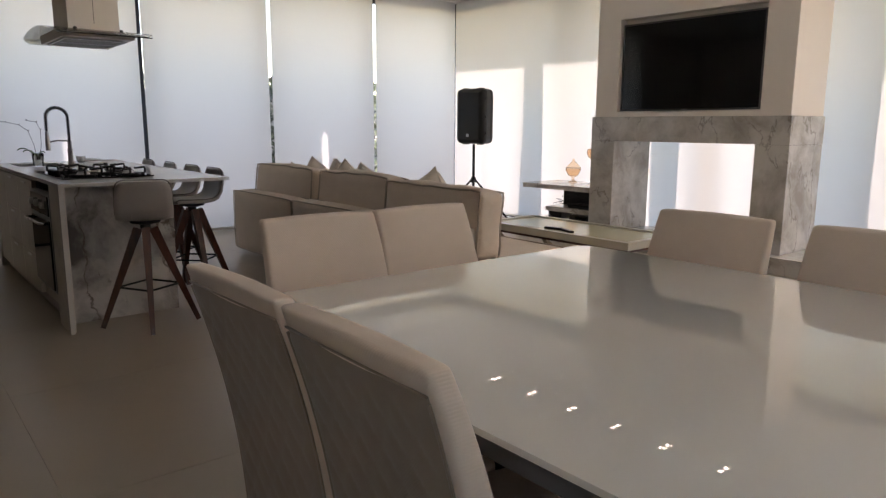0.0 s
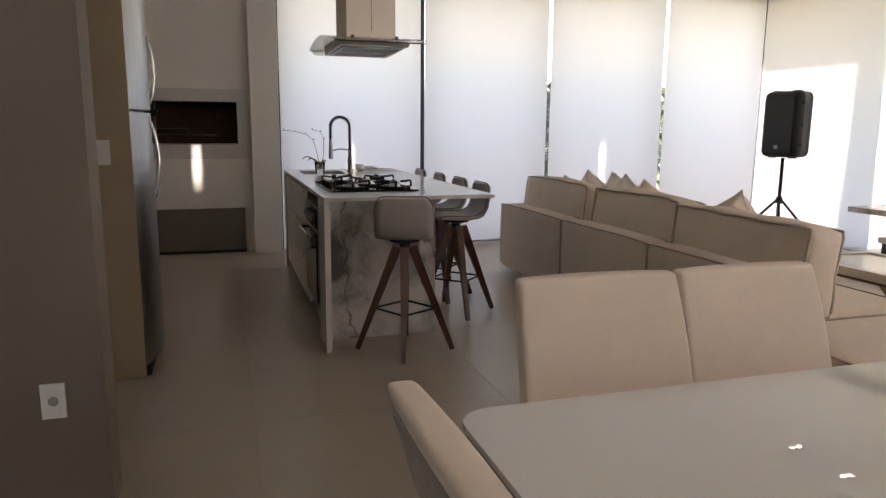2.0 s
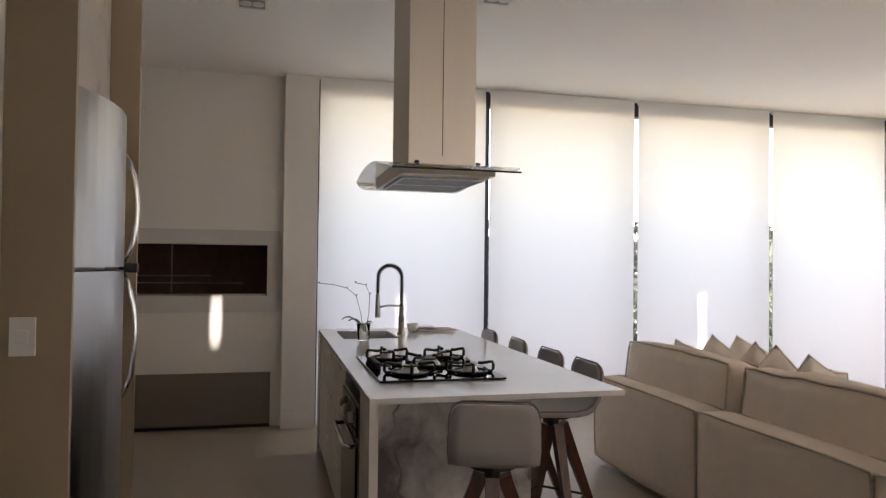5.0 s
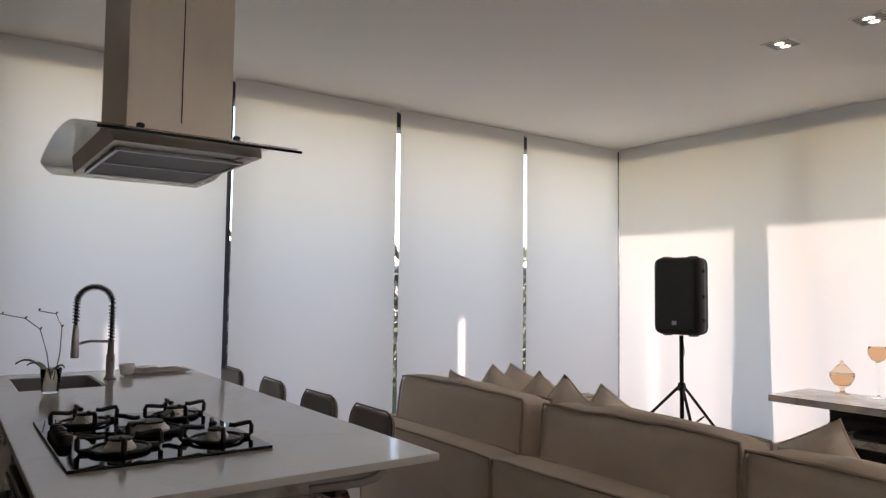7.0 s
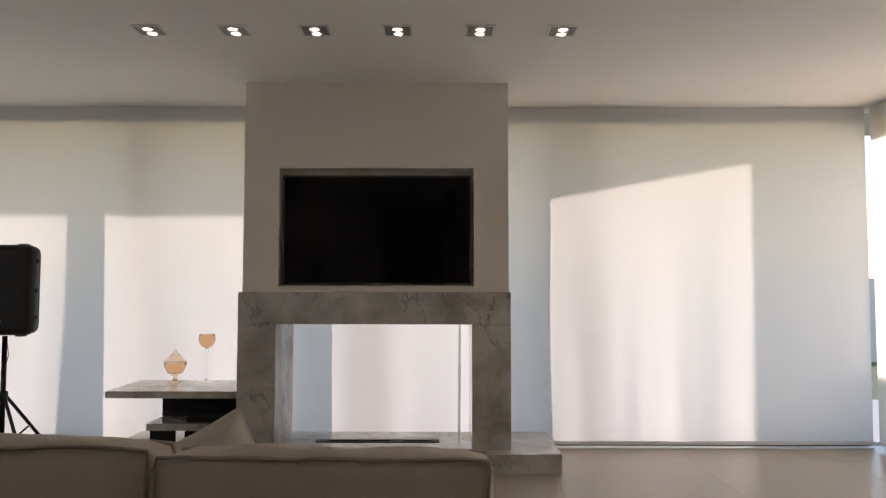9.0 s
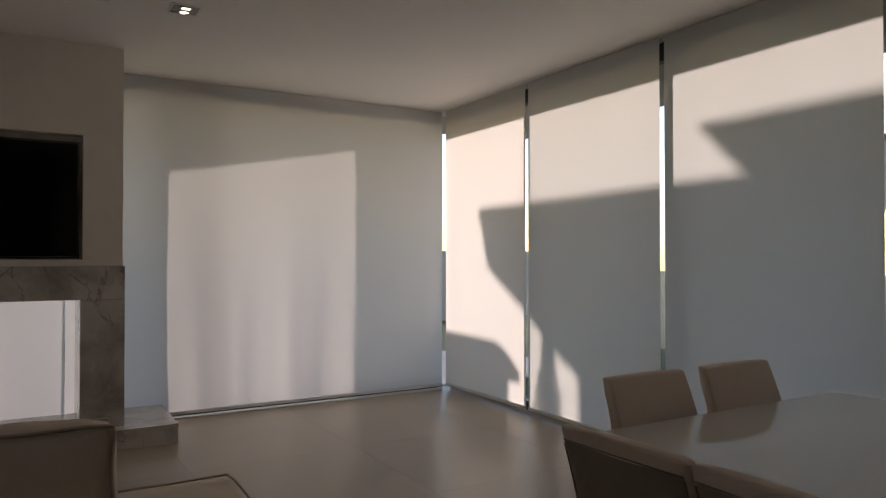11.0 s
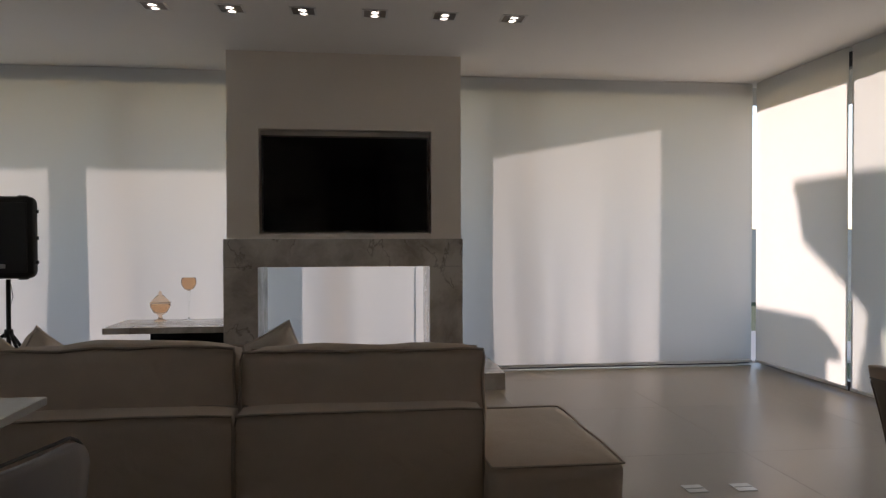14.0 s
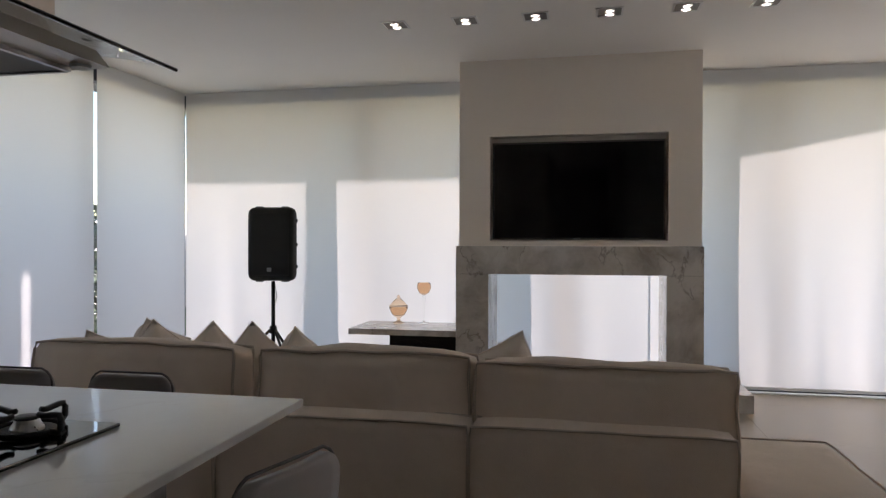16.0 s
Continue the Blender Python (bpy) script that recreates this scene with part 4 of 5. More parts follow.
for y in (1.53, 1.80):
    part("glass_fixing", lathe(B(), (-4.60, y, 1.852), [(0.011, 0), (0.011, 0.008), (0.005, 0.011)], 12), M_BLACK, hd)


# ---------------- bar stools ----------------
def bar_stool():
    """Origin at the floor under the seat; the back is towards +x."""
    t = tagged(new("bar_stool"), "bar stool with a grey leatherette shell and walnut tripod-style legs", "bar stool", "bar stools round the island")
    bm = B()
    prof = [(-0.17, 0.690), (-0.175, 0.700), (-0.15, 0.712), (-0.05, 0.708), (0.05, 0.706), (0.10, 0.712), (0.14, 0.735), (0.165, 0.78), (0.176, 0.84), (0.182, 0.885), (0.183, 0.905), (0.183, 0.92), (0.182, 0.93)]
    nrm = 0.028
    rows = []

    def SW(i, z):
        w = 0.165 if i < 6 else 0.165 - 0.012 * ((z - 0.735) / 0.2) ** 2
        q = max(0.0, (z - 0.882) / 0.05)
        return w - 0.05 * (1 - math.sqrt(max(0.0, 1 - q * q)))

    ny = 8
    for side in (0, 1):
        rr = []
        for i, (x, z) in enumerate(prof):
            a = Vector(prof[max(i - 1, 0)])
            b = Vector(prof[min(i + 1, len(prof) - 1)])
            d = (b - a).normalized()
            nx, nz = d.y, -d.x
            hw = SW(i, z)
            row = []
            for j in range(ny + 1):
                s = 2 * j / ny - 1
                dish = 0.012 * s * s
                ux, uz = x + side * nx * nrm, z + side * nz * nrm
                if i < 6:
                    uz += dish
                else:
                    ux -= dish
                row.append(bm.verts.new((ux, s * hw, uz)))
            rr.append(row)
        rows.append(rr)
    for side in (0, 1):
        for i in range(len(prof) - 1):
            for j in range(ny):
                f = (rows[side][i][j], rows[side][i][j + 1], rows[side][i + 1][j + 1], rows[side][i + 1][j])
                bm.faces.new(f if side else f[::-1])
    for i in range(len(prof) - 1):
        bm.faces.new((rows[0][i][0], rows[0][i + 1][0], rows[1][i + 1][0], rows[1][i][0]))
        bm.faces.new((rows[0][i][ny], rows[1][i][ny], rows[1][i + 1][ny], rows[0][i + 1][ny]))
    for i in (0, len(prof) - 1):
        for j in range(ny):
            bm.faces.new((rows[0][i][j], rows[0][i][j + 1], rows[1][i][j + 1], rows[1][i][j]))
    bmesh.ops.recalc_face_normals(bm, faces=bm.faces[:])
    part("seat", bm, M_STOOL, t, "grey leatherette shell seat", smooth=True)
    bm = B()
    path = [(p[0] + 0.0, SW(i, p[1]), p[1] + 0.012) for i, p in enumerate(prof)]
    path = path + [(q[0], -q[1], q[2]) for q in reversed(path)]
    tube(bm, path, 0.004, 5)
    part("piping", bm, mat("stool_piping", (0.15, 0.13, 0.125), 0.6), t, smooth=True)
    part("swivel", lathe(B(), (0, 0, 0.62), [(0.03, 0), (0.03, 0.03), (0.09, 0.045), (0.09, 0.06)], 16), M_BLACK, t)
    feet = []
    for a in (0, 90, 180, 270):
        c, s = math.cos(radians(a)), math.sin(radians(a))
        bm = beam(B(), (0.045 * c, 0.045 * s, 0.63), (0.285 * c, 0.285 * s, 0.008), 0.05, 0.055, 0.026, 0.03)
        part("leg", bm, M_WALNUT, t, "dark walnut leg")
        feet.append((0.185 * c, 0.185 * s, 0.26))
    bm = B()
    tube(bm, feet, 0.007, 6, closed=True)
    part("footrest", bm, M_BLACK, t, "thin black steel footrest")
    return t


stool = bar_stool()
stool.matrix_basis = Matrix.Translation((-4.24, 1.76, 0)) @ Matrix.Rotation(radians(-16), 4, 'Z')
for x, a in ((-5.0, 90), (-5.47, 91), (-6.02, 88), (-6.62, 90)):
    copy_thing(stool, Matrix.Translation((x, 2.33, 0)) @ Matrix.Rotation(radians(a), 4, 'Z'))

# ---------------- refrigerator niche ----------------
fd = thing("refrigerator", (-4.52, 0.0, 0), "tall brushed steel two-door refrigerator with curved doors", "refrigerator")


def curved_door(z0, z1):
    bm = B()
    n = 12
    f, b = [], []
    for i in range(n + 1):
        t = i / n
        x = -4.875 + 0.715 * t
        y = 0.325 + 0.065 * (1 - (2 * t - 1) ** 2)
        f.append((bm.verts.new((x, y, z0)), bm.verts.new((x, y, z1))))
        b.append((bm.verts.new((x, 0.27, z0)), bm.verts.new((x, 0.27, z1))))
    for i in range(n):
        bm.faces.new((f[i][0], f[i + 1][0], f[i + 1][1], f[i][1]))
        bm.faces.new((b[i][1], b[i + 1][1], b[i + 1][0], b[i][0]))
        bm.faces.new((f[i][1], f[i + 1][1], b[i + 1][1], b[i][1]))
        bm.faces.new((b[i][0], b[i + 1][0], f[i + 1][0], f[i][0]))
    bm.faces.new((f[0][0], f[0][1], b[0][1], b[0][0]))
    bm.faces.new((b[n][0], b[n][1], f[n][1], f[n][0]))
    bmesh.ops.recalc_face_normals(bm, faces=bm.faces[:])
    return bm


part("body", box(B(), -4.872, -4.163, -0.35, 0.268, 0.03, 1.97, 0.006), M_STEEL, fd)
for z0, z1, hz0, hz1 in ((0.06, 1.385, 0.86, 1.372), (1.40, 1.985, 1.415, 1.86)):
    d = part("door", curved_door(z0, z1), M_FRIDGE, fd, smooth=False)
    bm = B()
    pts = [(-4.82, 0.345 + 0.052 * math.sin(math.pi * i / 12) ** 0.6, hz0 + (hz1 - hz0) * i / 12) for i in range(13)]
    tube(bm, pts, 0.010, 8)
    part("handle", bm, M_CHROME, d, "curved chrome handle", smooth=True)
part("handle_bracket", box(B(), -4.845, -4.795, 0.335, 0.405, 1.374, 1.412, 0.003), M_BLACK, fd, "black handle bracket")
part("foot", box(B(), -4.85, -4.18, 0.2, 0.35, 0.0, 0.055, 0.01), M_BLACK, fd)
fc = thing("fridge_cabinet", (-4.6, 0.0, 0), "tall tan panels and cream top cabinet round the refrigerator", "cabinet")
part("side_panel", box(B(), -4.155, -4.128, 0.128, 0.33, 0.012, H - 0.002, 0.001), M_TAN, fc, "tan lacquered panel")
part("side_panel", box(B(), -5.245, -5.22, -0.9, 0.33, 0.0, H - 0.002, 0.001), M_TAN, fc, "tan lacquered panel")
part("top_cabinet", box(B(), -5.218, -4.157, -0.4, 0.20, 2.08, H - 0.002, 0.002), M_LACQ, fc, "cream cabinet door")
part("back_panel", box(B(), -5.218, -4.305, -0.42, -0.402, 0.0, H - 0.002), M_LACQ, fc)

# switch and socket
sw = thing("light_switch", (-4.12, 0.2, 1.2), "white rectangular light switch plate", "switch")
part("plate", box(B(), -4.128, -4.120, 0.158, 0.232, 1.125, 1.245, 0.002), M_WHITE, sw)
part("rocker", box(B(), -4.120, -4.117, 0.178, 0.212, 1.165, 1.205, 0.001), M_WHITE, sw)
so = thing("wall_socket", (-2.785, 0.2, 0.42), "white wall socket plate", "socket")
part("plate", box(B(), -2.79, -2.782, 0.16, 0.235, 0.36, 0.48, 0.002), M_WHITE, so)
bm = lathe(B(), (0, 0, 0), [(0.017, 0), (0.017, 0.002), (0.003, 0.002)], 6)
bm.transform(Matrix.Translation((-2.782, 0.1975, 0.42)) @ Matrix.Rotation(radians(90), 4, 'Y'))
part("insert", bm, mat("socket_grey", (0.3, 0.3, 0.3), 0.5), so)

# ---------------- sofa ----------------
def sofa_module(name, x0, x1, y0, y1, z1, label, back=None, seed=0, pipe_axis=1):
    """One module: seat block, and a low upholstered back where asked."""
    t = thing(name, ((x0 + x1) / 2, (y0 + y1) / 2, 0), label, "sofa module", "modules of the sofa")
    m = Matrix.Translation(((x0 + x1) / 2, (y0 + y1) / 2, (0.07 + z1) / 2))
    part("seat", puffy(B(), m, x1 - x0 - 0.006, y1 - y0 - 0.006, z1 - 0.07, 0.018, 10, 0.03, 0.006, seed), M_SOFA, t, smooth=True)
    bm = B()
    tube(bm, rim(x1 - x0 - 0.004, y1 - y0 - 0.004, z1 - 0.07, 2, 1, 0.02, m, seed), 0.0055, 6, closed=True)
    part("piping", bm, M_PIPE, t, smooth=True)
    if back:
        bx0, bx1, by0, by1, bz = back
        mb = Matrix.Translation(((bx0 + bx1) / 2, (by0 + by1) / 2, (0.075 + bz) / 2))
        part("back", puffy(B(), mb, bx1 - bx0 - 0.006, by1 - by0, bz - 0.075, 0.012, 10, 0.025, 0.005, seed + 2), M_SOFA, t, smooth=True)
        bm = B()
        ax = 1 if (bx1 - bx0) > (by1 - by0) else 0
        for sd in (-1, 1):
            tube(bm, rim(bx1 - bx0 - 0.004, by1 - by0 + 0.002, bz - 0.075, ax, sd, 0.02, mb, seed + 2), 0.0055, 6, closed=True)
        part("back_piping", bm, M_PIPE, t, smooth=True)
    for x in (x0 + 0.09, x1 - 0.09):
        for y in (y0 + 0.09, y1 - 0.09):
            part("foot", box(B(), x - 0.03, x + 0.03, y - 0.03, y + 0.03, 0, 0.068), M_DKWOOD, t)
    return t


SY0, SBT = 3.20, 0.64
SL = "cream linen modular sofa section, piping darkened as shaded seams"
sofa_module("sofa_module", -6.30, -5.09, SY0 + 0.19, 4.25, 0.42, SL + ", corner piece", (-6.30, -5.09, SY0, SY0 + 0.185, SBT), 1)
sofa_module("sofa_module", -5.085, -3.945, SY0 + 0.19, 4.25, 0.42, SL, (-5.085, -3.945, SY0, SY0 + 0.185, SBT), 5)
sofa_module("sofa_module", -3.94, -2.90, SY0 + 0.19, 4.25, 0.42, SL, (-3.94, -2.90, SY0, SY0 + 0.185, SBT), 9)
sofa_module("ottoman", -2.895, -2.31, 3.09, 4.11, 0.42, "cream linen ottoman at the sofa's end, piping darkened as shaded seams", None, 12)
sofa_module("sofa_module", -6.30, -5.30, 4.255, 5.40, 0.42, SL + ", side wing", (-6.48, -6.305, 3.3, 5.40, 0.60), 14)


def cushion(x0, x1, y, z0, z1, tilt, seed, th=0.2, yaw=0.0):
    w, h = x1 - x0, z1 - z0
    t = thing("back_cushion", ((x0 + x1) / 2, y, z0), "large cream linen back cushion, piped edges darkened as shaded seams", "cushion", "back cushions on the sofa")
    m = Matrix.Translation(((x0 + x1) / 2, y, (z0 + z1) / 2)) @ Matrix.Rotation(radians(yaw), 4, 'Z') @ Matrix.Rotation(radians(tilt), 4, 'X')
    part("cover", puffy(B(), m, w, th, h, 0.03, 12, 0.03, 0.02, seed), M_SOFA, t, smooth=True)
    bm = B()
    for sd in (-1, 1):
        tube(bm, rim(w + 0.004, th + 0.004, h + 0.004, 1, sd, 0.02, m, seed, 0.02, 12), 0.007, 6, closed=True)
    part("piping", bm, M_PIPE, t, smooth=True)
    return t


cushion(-6.20, -5.10, 3.50, 0.43, 0.882, -5, 3)
cushion(-4.97, -3.97, 3.50, 0.43, 0.878, -6, 7)
cushion(-3.93, -2.88, 3.46, 0.43, 0.860, -4, 11, yaw=-2)


def pillow(c, s, yaw, lean, roll, seed, label="pointed-corner cream linen throw pillow"):
    t = thing("throw_pillow", c, label, "pillow", "throw pillows on the sofa")
    m = Matrix.Translation(c) @ Matrix.Rotation(radians(yaw), 4, 'Z') @ Matrix.Rotation(radians(lean), 4, 'X') @ Matrix.Rotation(radians(roll), 4, 'Y')
    bm = B()
    n = 14
    edge = []
    sides = []
    for sd in (-1, 1):
        g = []
        for i in range(n + 1):
            row = []
            for k in range(n + 1):
                u, v = 2 * i / n - 1, 2 * k / n - 1
                pin = 1 - 0.07 * (1 - u * u) * abs(v) ** 2 - 0.0
                pin2 = 1 - 0.07 * (1 - v * v) * abs(u) ** 2
                th = 0.105 * ((1 - u ** 4) * (1 - v ** 4)) ** 0.6
                p = Vector((u * s / 2 * pin2, sd * (th + 0.001) * (1 + 0.25 * noise.noise(Vector((u * 3 + seed, v * 3, seed + sd)))) + 0.02 * noise.noise(Vector((u * 1.5 + seed, v * 1.5, seed))), v * s / 2 * pin))
                row.append(bm.verts.new(m @ p))
            g.append(row)
        sides.append(g)
        for i in range(n):
            for k in range(n):
                f = (g[i][k], g[i + 1][k], g[i + 1][k + 1], g[i][k + 1])
                bm.faces.new(f if sd < 0 else f[::-1])
    bmesh.ops.remove_doubles(bm, verts=bm.verts[:], dist=0.004)
    g = sides[0]
    part("cover", bm, M_PILLOW, t, smooth=True).data.set_sharp_from_angle(angle=radians(65))
    bm = B()
    pts = []
    for a, b in [((-1, -1), (1, -1)), ((1, -1), (1, 1)), ((1, 1), (-1, 1)), ((-1, 1), (-1, -1))]:
        for i in range(12):
            f = i / 12
            u, v = a[0] + (b[0] - a[0]) * f, a[1] + (b[1] - a[1]) * f
            pin = 1 - 0.07 * (1 - u * u) * abs(v) ** 2
            pin2 = 1 - 0.07 * (1 - v * v) * abs(u) ** 2
            pts.append(m @ Vector((u * s / 2 * pin2, 0.02 * noise.noise(Vector((u * 1.5 + seed, v * 1.5, seed))), v * s / 2 * pin)))
    tube(bm, pts, 0.005, 5, closed=True)
    part("piping", bm, M_PILLOW, t, smooth=True)
    return t


for i, (x, y, z, yaw, roll) in enumerate(((-6.10, 3.87, 0.65, 25, 20), (-5.80, 3.87, 0.695, 38, 38), (-5.52, 3.94, 0.68, 20, 48), (-5.22, 3.86, 0.69, 28, 42), (-4.98, 3.90, 0.67, 62, 34), (-6.16, 4.36, 0.66, 70, 26))):
    pillow((x, y, z), 0.40, yaw, 9, roll, i * 2.3)
pillow((-3.88, 3.76, 0.665), 0.46, 5, 8, -26, 31.0)

# ---------------- coffee table ----------------
ct = thing("coffee_table", (-3.55, 5.1, 0), "low rectangular tray table with pale lacquer rim and tinted glass", "coffee table")
bm = B()
cz = 0.40
X0, X1, Y0, Y1 = -4.45, -2.82, 4.83, 5.55
box(bm, X0, X1, Y0, Y0 + 0.05, cz - 0.06, cz, 0.003)
box(bm, X0, X1, Y1 - 0.05, Y1, cz - 0.06, cz, 0.003)
box(bm, X0, X0 + 0.05, Y0 + 0.05, Y1 - 0.05, cz - 0.06, cz, 0.003)
box(bm, X1 - 0.05, X1, Y0 + 0.05, Y1 - 0.05, cz - 0.06, cz, 0.003)
part("frame", bm, M_LTWOOD, ct)
part("glass_top", box(B(), X0 + 0.051, X1 - 0.051, Y0 + 0.051, Y1 - 0.051, cz - 0.02, cz - 0.012), M_TRAYG, ct, "greenish tinted glass")
part("under_frame", box(B(), X0 + 0.03, X1 - 0.03, Y0 + 0.03, Y1 - 0.03, cz - 0.085, cz - 0.0605, 0.002), M_WALNUT, ct, "dark walnut underframe")
for x in (X0 + 0.15, X1 - 0.15):
    for y in (Y0 + 0.1, Y1 - 0.1):
        sg = 1 if x > -3.6 else -1
        part("leg", beam(B(), (x + 0.06 * sg, y, cz - 0.086), (x - 0.30 * sg, y, 0.0), 0.05, 0.035), M_TAN, ct, "slanted tan lacquered leg")
for k, (x, y, a) in enumerate(((-3.72, 5.0, 15), (-3.55, 4.98, -20))):
    r = thing("remote_control", (x, y, cz - 0.012), "small black remote control", "remote control", "remotes on the coffee table")
    bm = box(B(), -0.08, 0.08, -0.022, 0.022, 0.0, 0.018, 0.005)
    bm.transform(Matrix.Translation((x, y, cz - 0.0115)) @ Matrix.Rotation(radians(a), 4, 'Z'))
    part("case", bm, M_BLACK, r)
    bm = B()
    for j in range(6):
        box(bm, -0.06 + 0.022 * j, -0.05 + 0.022 * j, -0.008, 0.008, 0.018, 0.0195)
    bm.transform(Matrix.Translation((x, y, cz - 0.0115)) @ Matrix.Rotation(radians(a), 4, 'Z'))
    part("buttons", bm, M_STOOL, r)

# ---------------- dining table and chairs ----------------
TZ = 0.80
TX0, TX1, TY0, TY1 = -1.49, 0.15, 1.155, 2.66
dt = thing("dining_table", (-0.67, 2.05, 0), "large square dining table with a glossy greige glass top", "dining table")
bm = B()
box(bm, TX0, TX1, TY0, TY1, TZ - 0.012, TZ)
es = [e for e in bm.edges if abs(e.verts[0].co.z - e.verts[1].co.z) > 0.005]
bmesh.ops.bevel(bm, geom=es, offset=0.07, segments=6, affect='EDGES', profile=0.5)
part("glass_top", bm, M_TABLEG, dt, "glossy back-painted glass top")
bm = B()
box(bm, TX0 + 0.004, TX1 - 0.004, TY0 + 0.004, TY1 - 0.004, TZ - 0.045, TZ - 0.0125)
es = [e for e in bm.edges if abs(e.verts[0].co.z - e.verts[1].co.z) > 0.005]
bmesh.ops.bevel(bm, geom=es, offset=0.07, segments=6, affect='EDGES', profile=0.5)
part("sub_top", bm, mat("slate_lacquer", (0.10, 0.10, 0.105), 0.35, var=0.05, scale=5), dt, "dark slate lacquered board under the glass")
for x in (TX0 + 0.45, TX1 - 0.45):
    part("base_panel", box(B(), x - 0.04, x + 0.04, TY0 + 0.4, TY1 - 0.4, 0.0, TZ - 0.0455, 0.004), M_DKWOOD, dt, "dark wood base panel")
part("base_stretcher", box(B(), TX0 + 0.492, TX1 - 0.492, 2.01, 2.09, 0.15, 0.35, 0.004), M_DKWOOD, dt, "dark wood stretcher")


def dining_chair():
    """Origin at the floor under the seat; the back is towards -y."""
    t = tagged(new("dining_chair"), "upholstered beige high-back dining chair with quilted rear", "dining chair", "chairs round the dining table")
    W = 0.225

    def prof(z):
        """Rear face of the back: it bows out towards the top."""
        f = (z - 0.30) / 0.68
        return -0.20 - 0.035 * f - 0.10 * max(f, 0) ** 2.2

    bm = B()
    nz, nx = 16, 8
    F, R = [], []
    for k in range(nz + 1):
        z = 0.30 + 0.665 * k / nz
        a, b = [], []
        for i in range(nx + 1):
            s = 2 * i / nx - 1
            wv = W - 0.012 * (k / nz) ** 4
            top = 0.004 * (k / nz) ** 6 * (1 - s * s)
            a.append(bm.verts.new((s * wv, prof(z) + 0.082 - 0.032 * k / nz + 0.004 * (1 - s * s), z + top)))
            b.append(bm.verts.new((s * wv, prof(z) + 0.006 * (s * s), z + top)))
        F.append(a)
        R.append(b)
    for k in range(nz):
        for i in range(nx):
            bm.faces.new((F[k][i + 1], F[k][i], F[k + 1][i], F[k + 1][i + 1]))
            bm.faces.new((R[k][i], R[k][i + 1], R[k + 1][i + 1], R[k + 1][i]))
        bm.faces.new((R[k][0], R[k + 1][0], F[k + 1][0], F[k][0]))
        bm.faces.new((F[k][nx], F[k + 1][nx], R[k + 1][nx], R[k][nx]))
    for i in range(nx):
        bm.faces.new((F[nz][i], R[nz][i], R[nz][i + 1], F[nz][i + 1]))
        bm.faces.new((R[0][i], F[0][i], F[0][i + 1], R[0][i + 1]))
    bmesh.ops.recalc_face_normals(bm, faces=bm.faces[:])
    es = [e for e in bm.edges if len(e.link_faces) == 2 and e.calc_face_angle(0) > 0.9]
    bmesh.ops.bevel(bm, geom=es, offset=0.013, segments=3, affect='EDGES', profile=0.6)
    part("backrest", bm, M_CHAIR, t, smooth=True)
    # quilted rear panel, in the shaded copy of the chair cloth
    bm = B()
    n1, n2 = 44, 66
    g = []
    for k in range(n2 + 1):
        z = 0.325 + 0.602 * k / n2
        row = []
        for i in range(n1 + 1):
            s = 2 * i / n1 - 1
            x = s * (W - 0.022)
            u, v = x / 0.075, z / 0.105
            a = abs((u + v) % 1.0 - 0.5) * 2
            b = abs((u - v) % 1.0 - 0.5) * 2
            q = min(1 - a ** 5, 1 - b ** 5)
            e = min(1.0, (1 - abs(s)) * 9, k / 6, (n2 - k) / 6)
            row.append(bm.verts.new((x, prof(z) + 0.004 - 0.0065 * min(1.0, e * 2.9) - 0.005 * q * max(0.0, (e - 0.34) / 0.66), z)))
        g.append(row)
    for k in range(n2):
        for i in range(n1):
            bm.faces.new((g[k][i], g[k][i + 1], g[k + 1][i + 1], g[k + 1][i]))
    part("quilted_panel", bm, M_CHAIR_SHADED, t, "diamond-quilted rear panel", smooth=True)
    bm = B()
    for s in (-1, 1):
        tube(bm, [(s * (W - 0.021), prof(0.33 + 0.585 * i / 10) + 0.001, 0.33 + 0.585 * i / 10) for i in range(11)], 0.003, 5)
    tube(bm, [(x, prof(0.925) + 0.001, 0.925) for x in (-W + 0.021, 0, W - 0.021)], 0.0025, 5)
    part("seam", bm, M_CHAIR_SHADED, t, smooth=True)
    m = Matrix.Translation((0, 0.03, 0.435))
    part("seat", puffy(B(), m, 2 * W + 0.005, 0.43, 0.11, 0.012, 8, 0.025, 0.003, 4), M_CHAIR, t, smooth=True)
    part("seat_frame", box(B(), -W + 0.01, W - 0.01, -0.18, 0.23, 0.335, 0.38, 0.004), M_DKWOOD, t)
    for x in (-W + 0.035, W - 0.035):
        for y in (-0.16, 0.21):
            part("leg", beam(B(), (x, y, 0.34), (x, y * 1.04, 0.0), 0.045, 0.045, 0.032, 0.032), M_DKWOOD, t, "dark wood leg")
    return t


ch = dining_chair()
Tm, Rz = Matrix.Translation, lambda a: Matrix.Rotation(radians(a), 4, 'Z')
D = 0.30
ch.matrix_basis = Tm((-1.045, 1.0 + D, 0)) @ Rz(1)
copy_thing(ch, Tm((-0.575, 0.995 + D, 0)) @ Rz(-1))
copy_thing(ch, Tm((-1.52, 1.63, 0)) @ Rz(-91))
copy_thing(ch, Tm((-1.52, 2.08, 0)) @ Rz(-89))
copy_thing(ch, Tm((-0.995, 2.47, 0)) @ Rz(180))
copy_thing(ch, Tm((-0.445, 2.47, 0)) @ Rz(179))
copy_thing(ch, Tm((0.16, 1.45, 0)) @ Rz(90))
copy_thing(ch, Tm((0.17, 1.97, 0)) @ Rz(91))


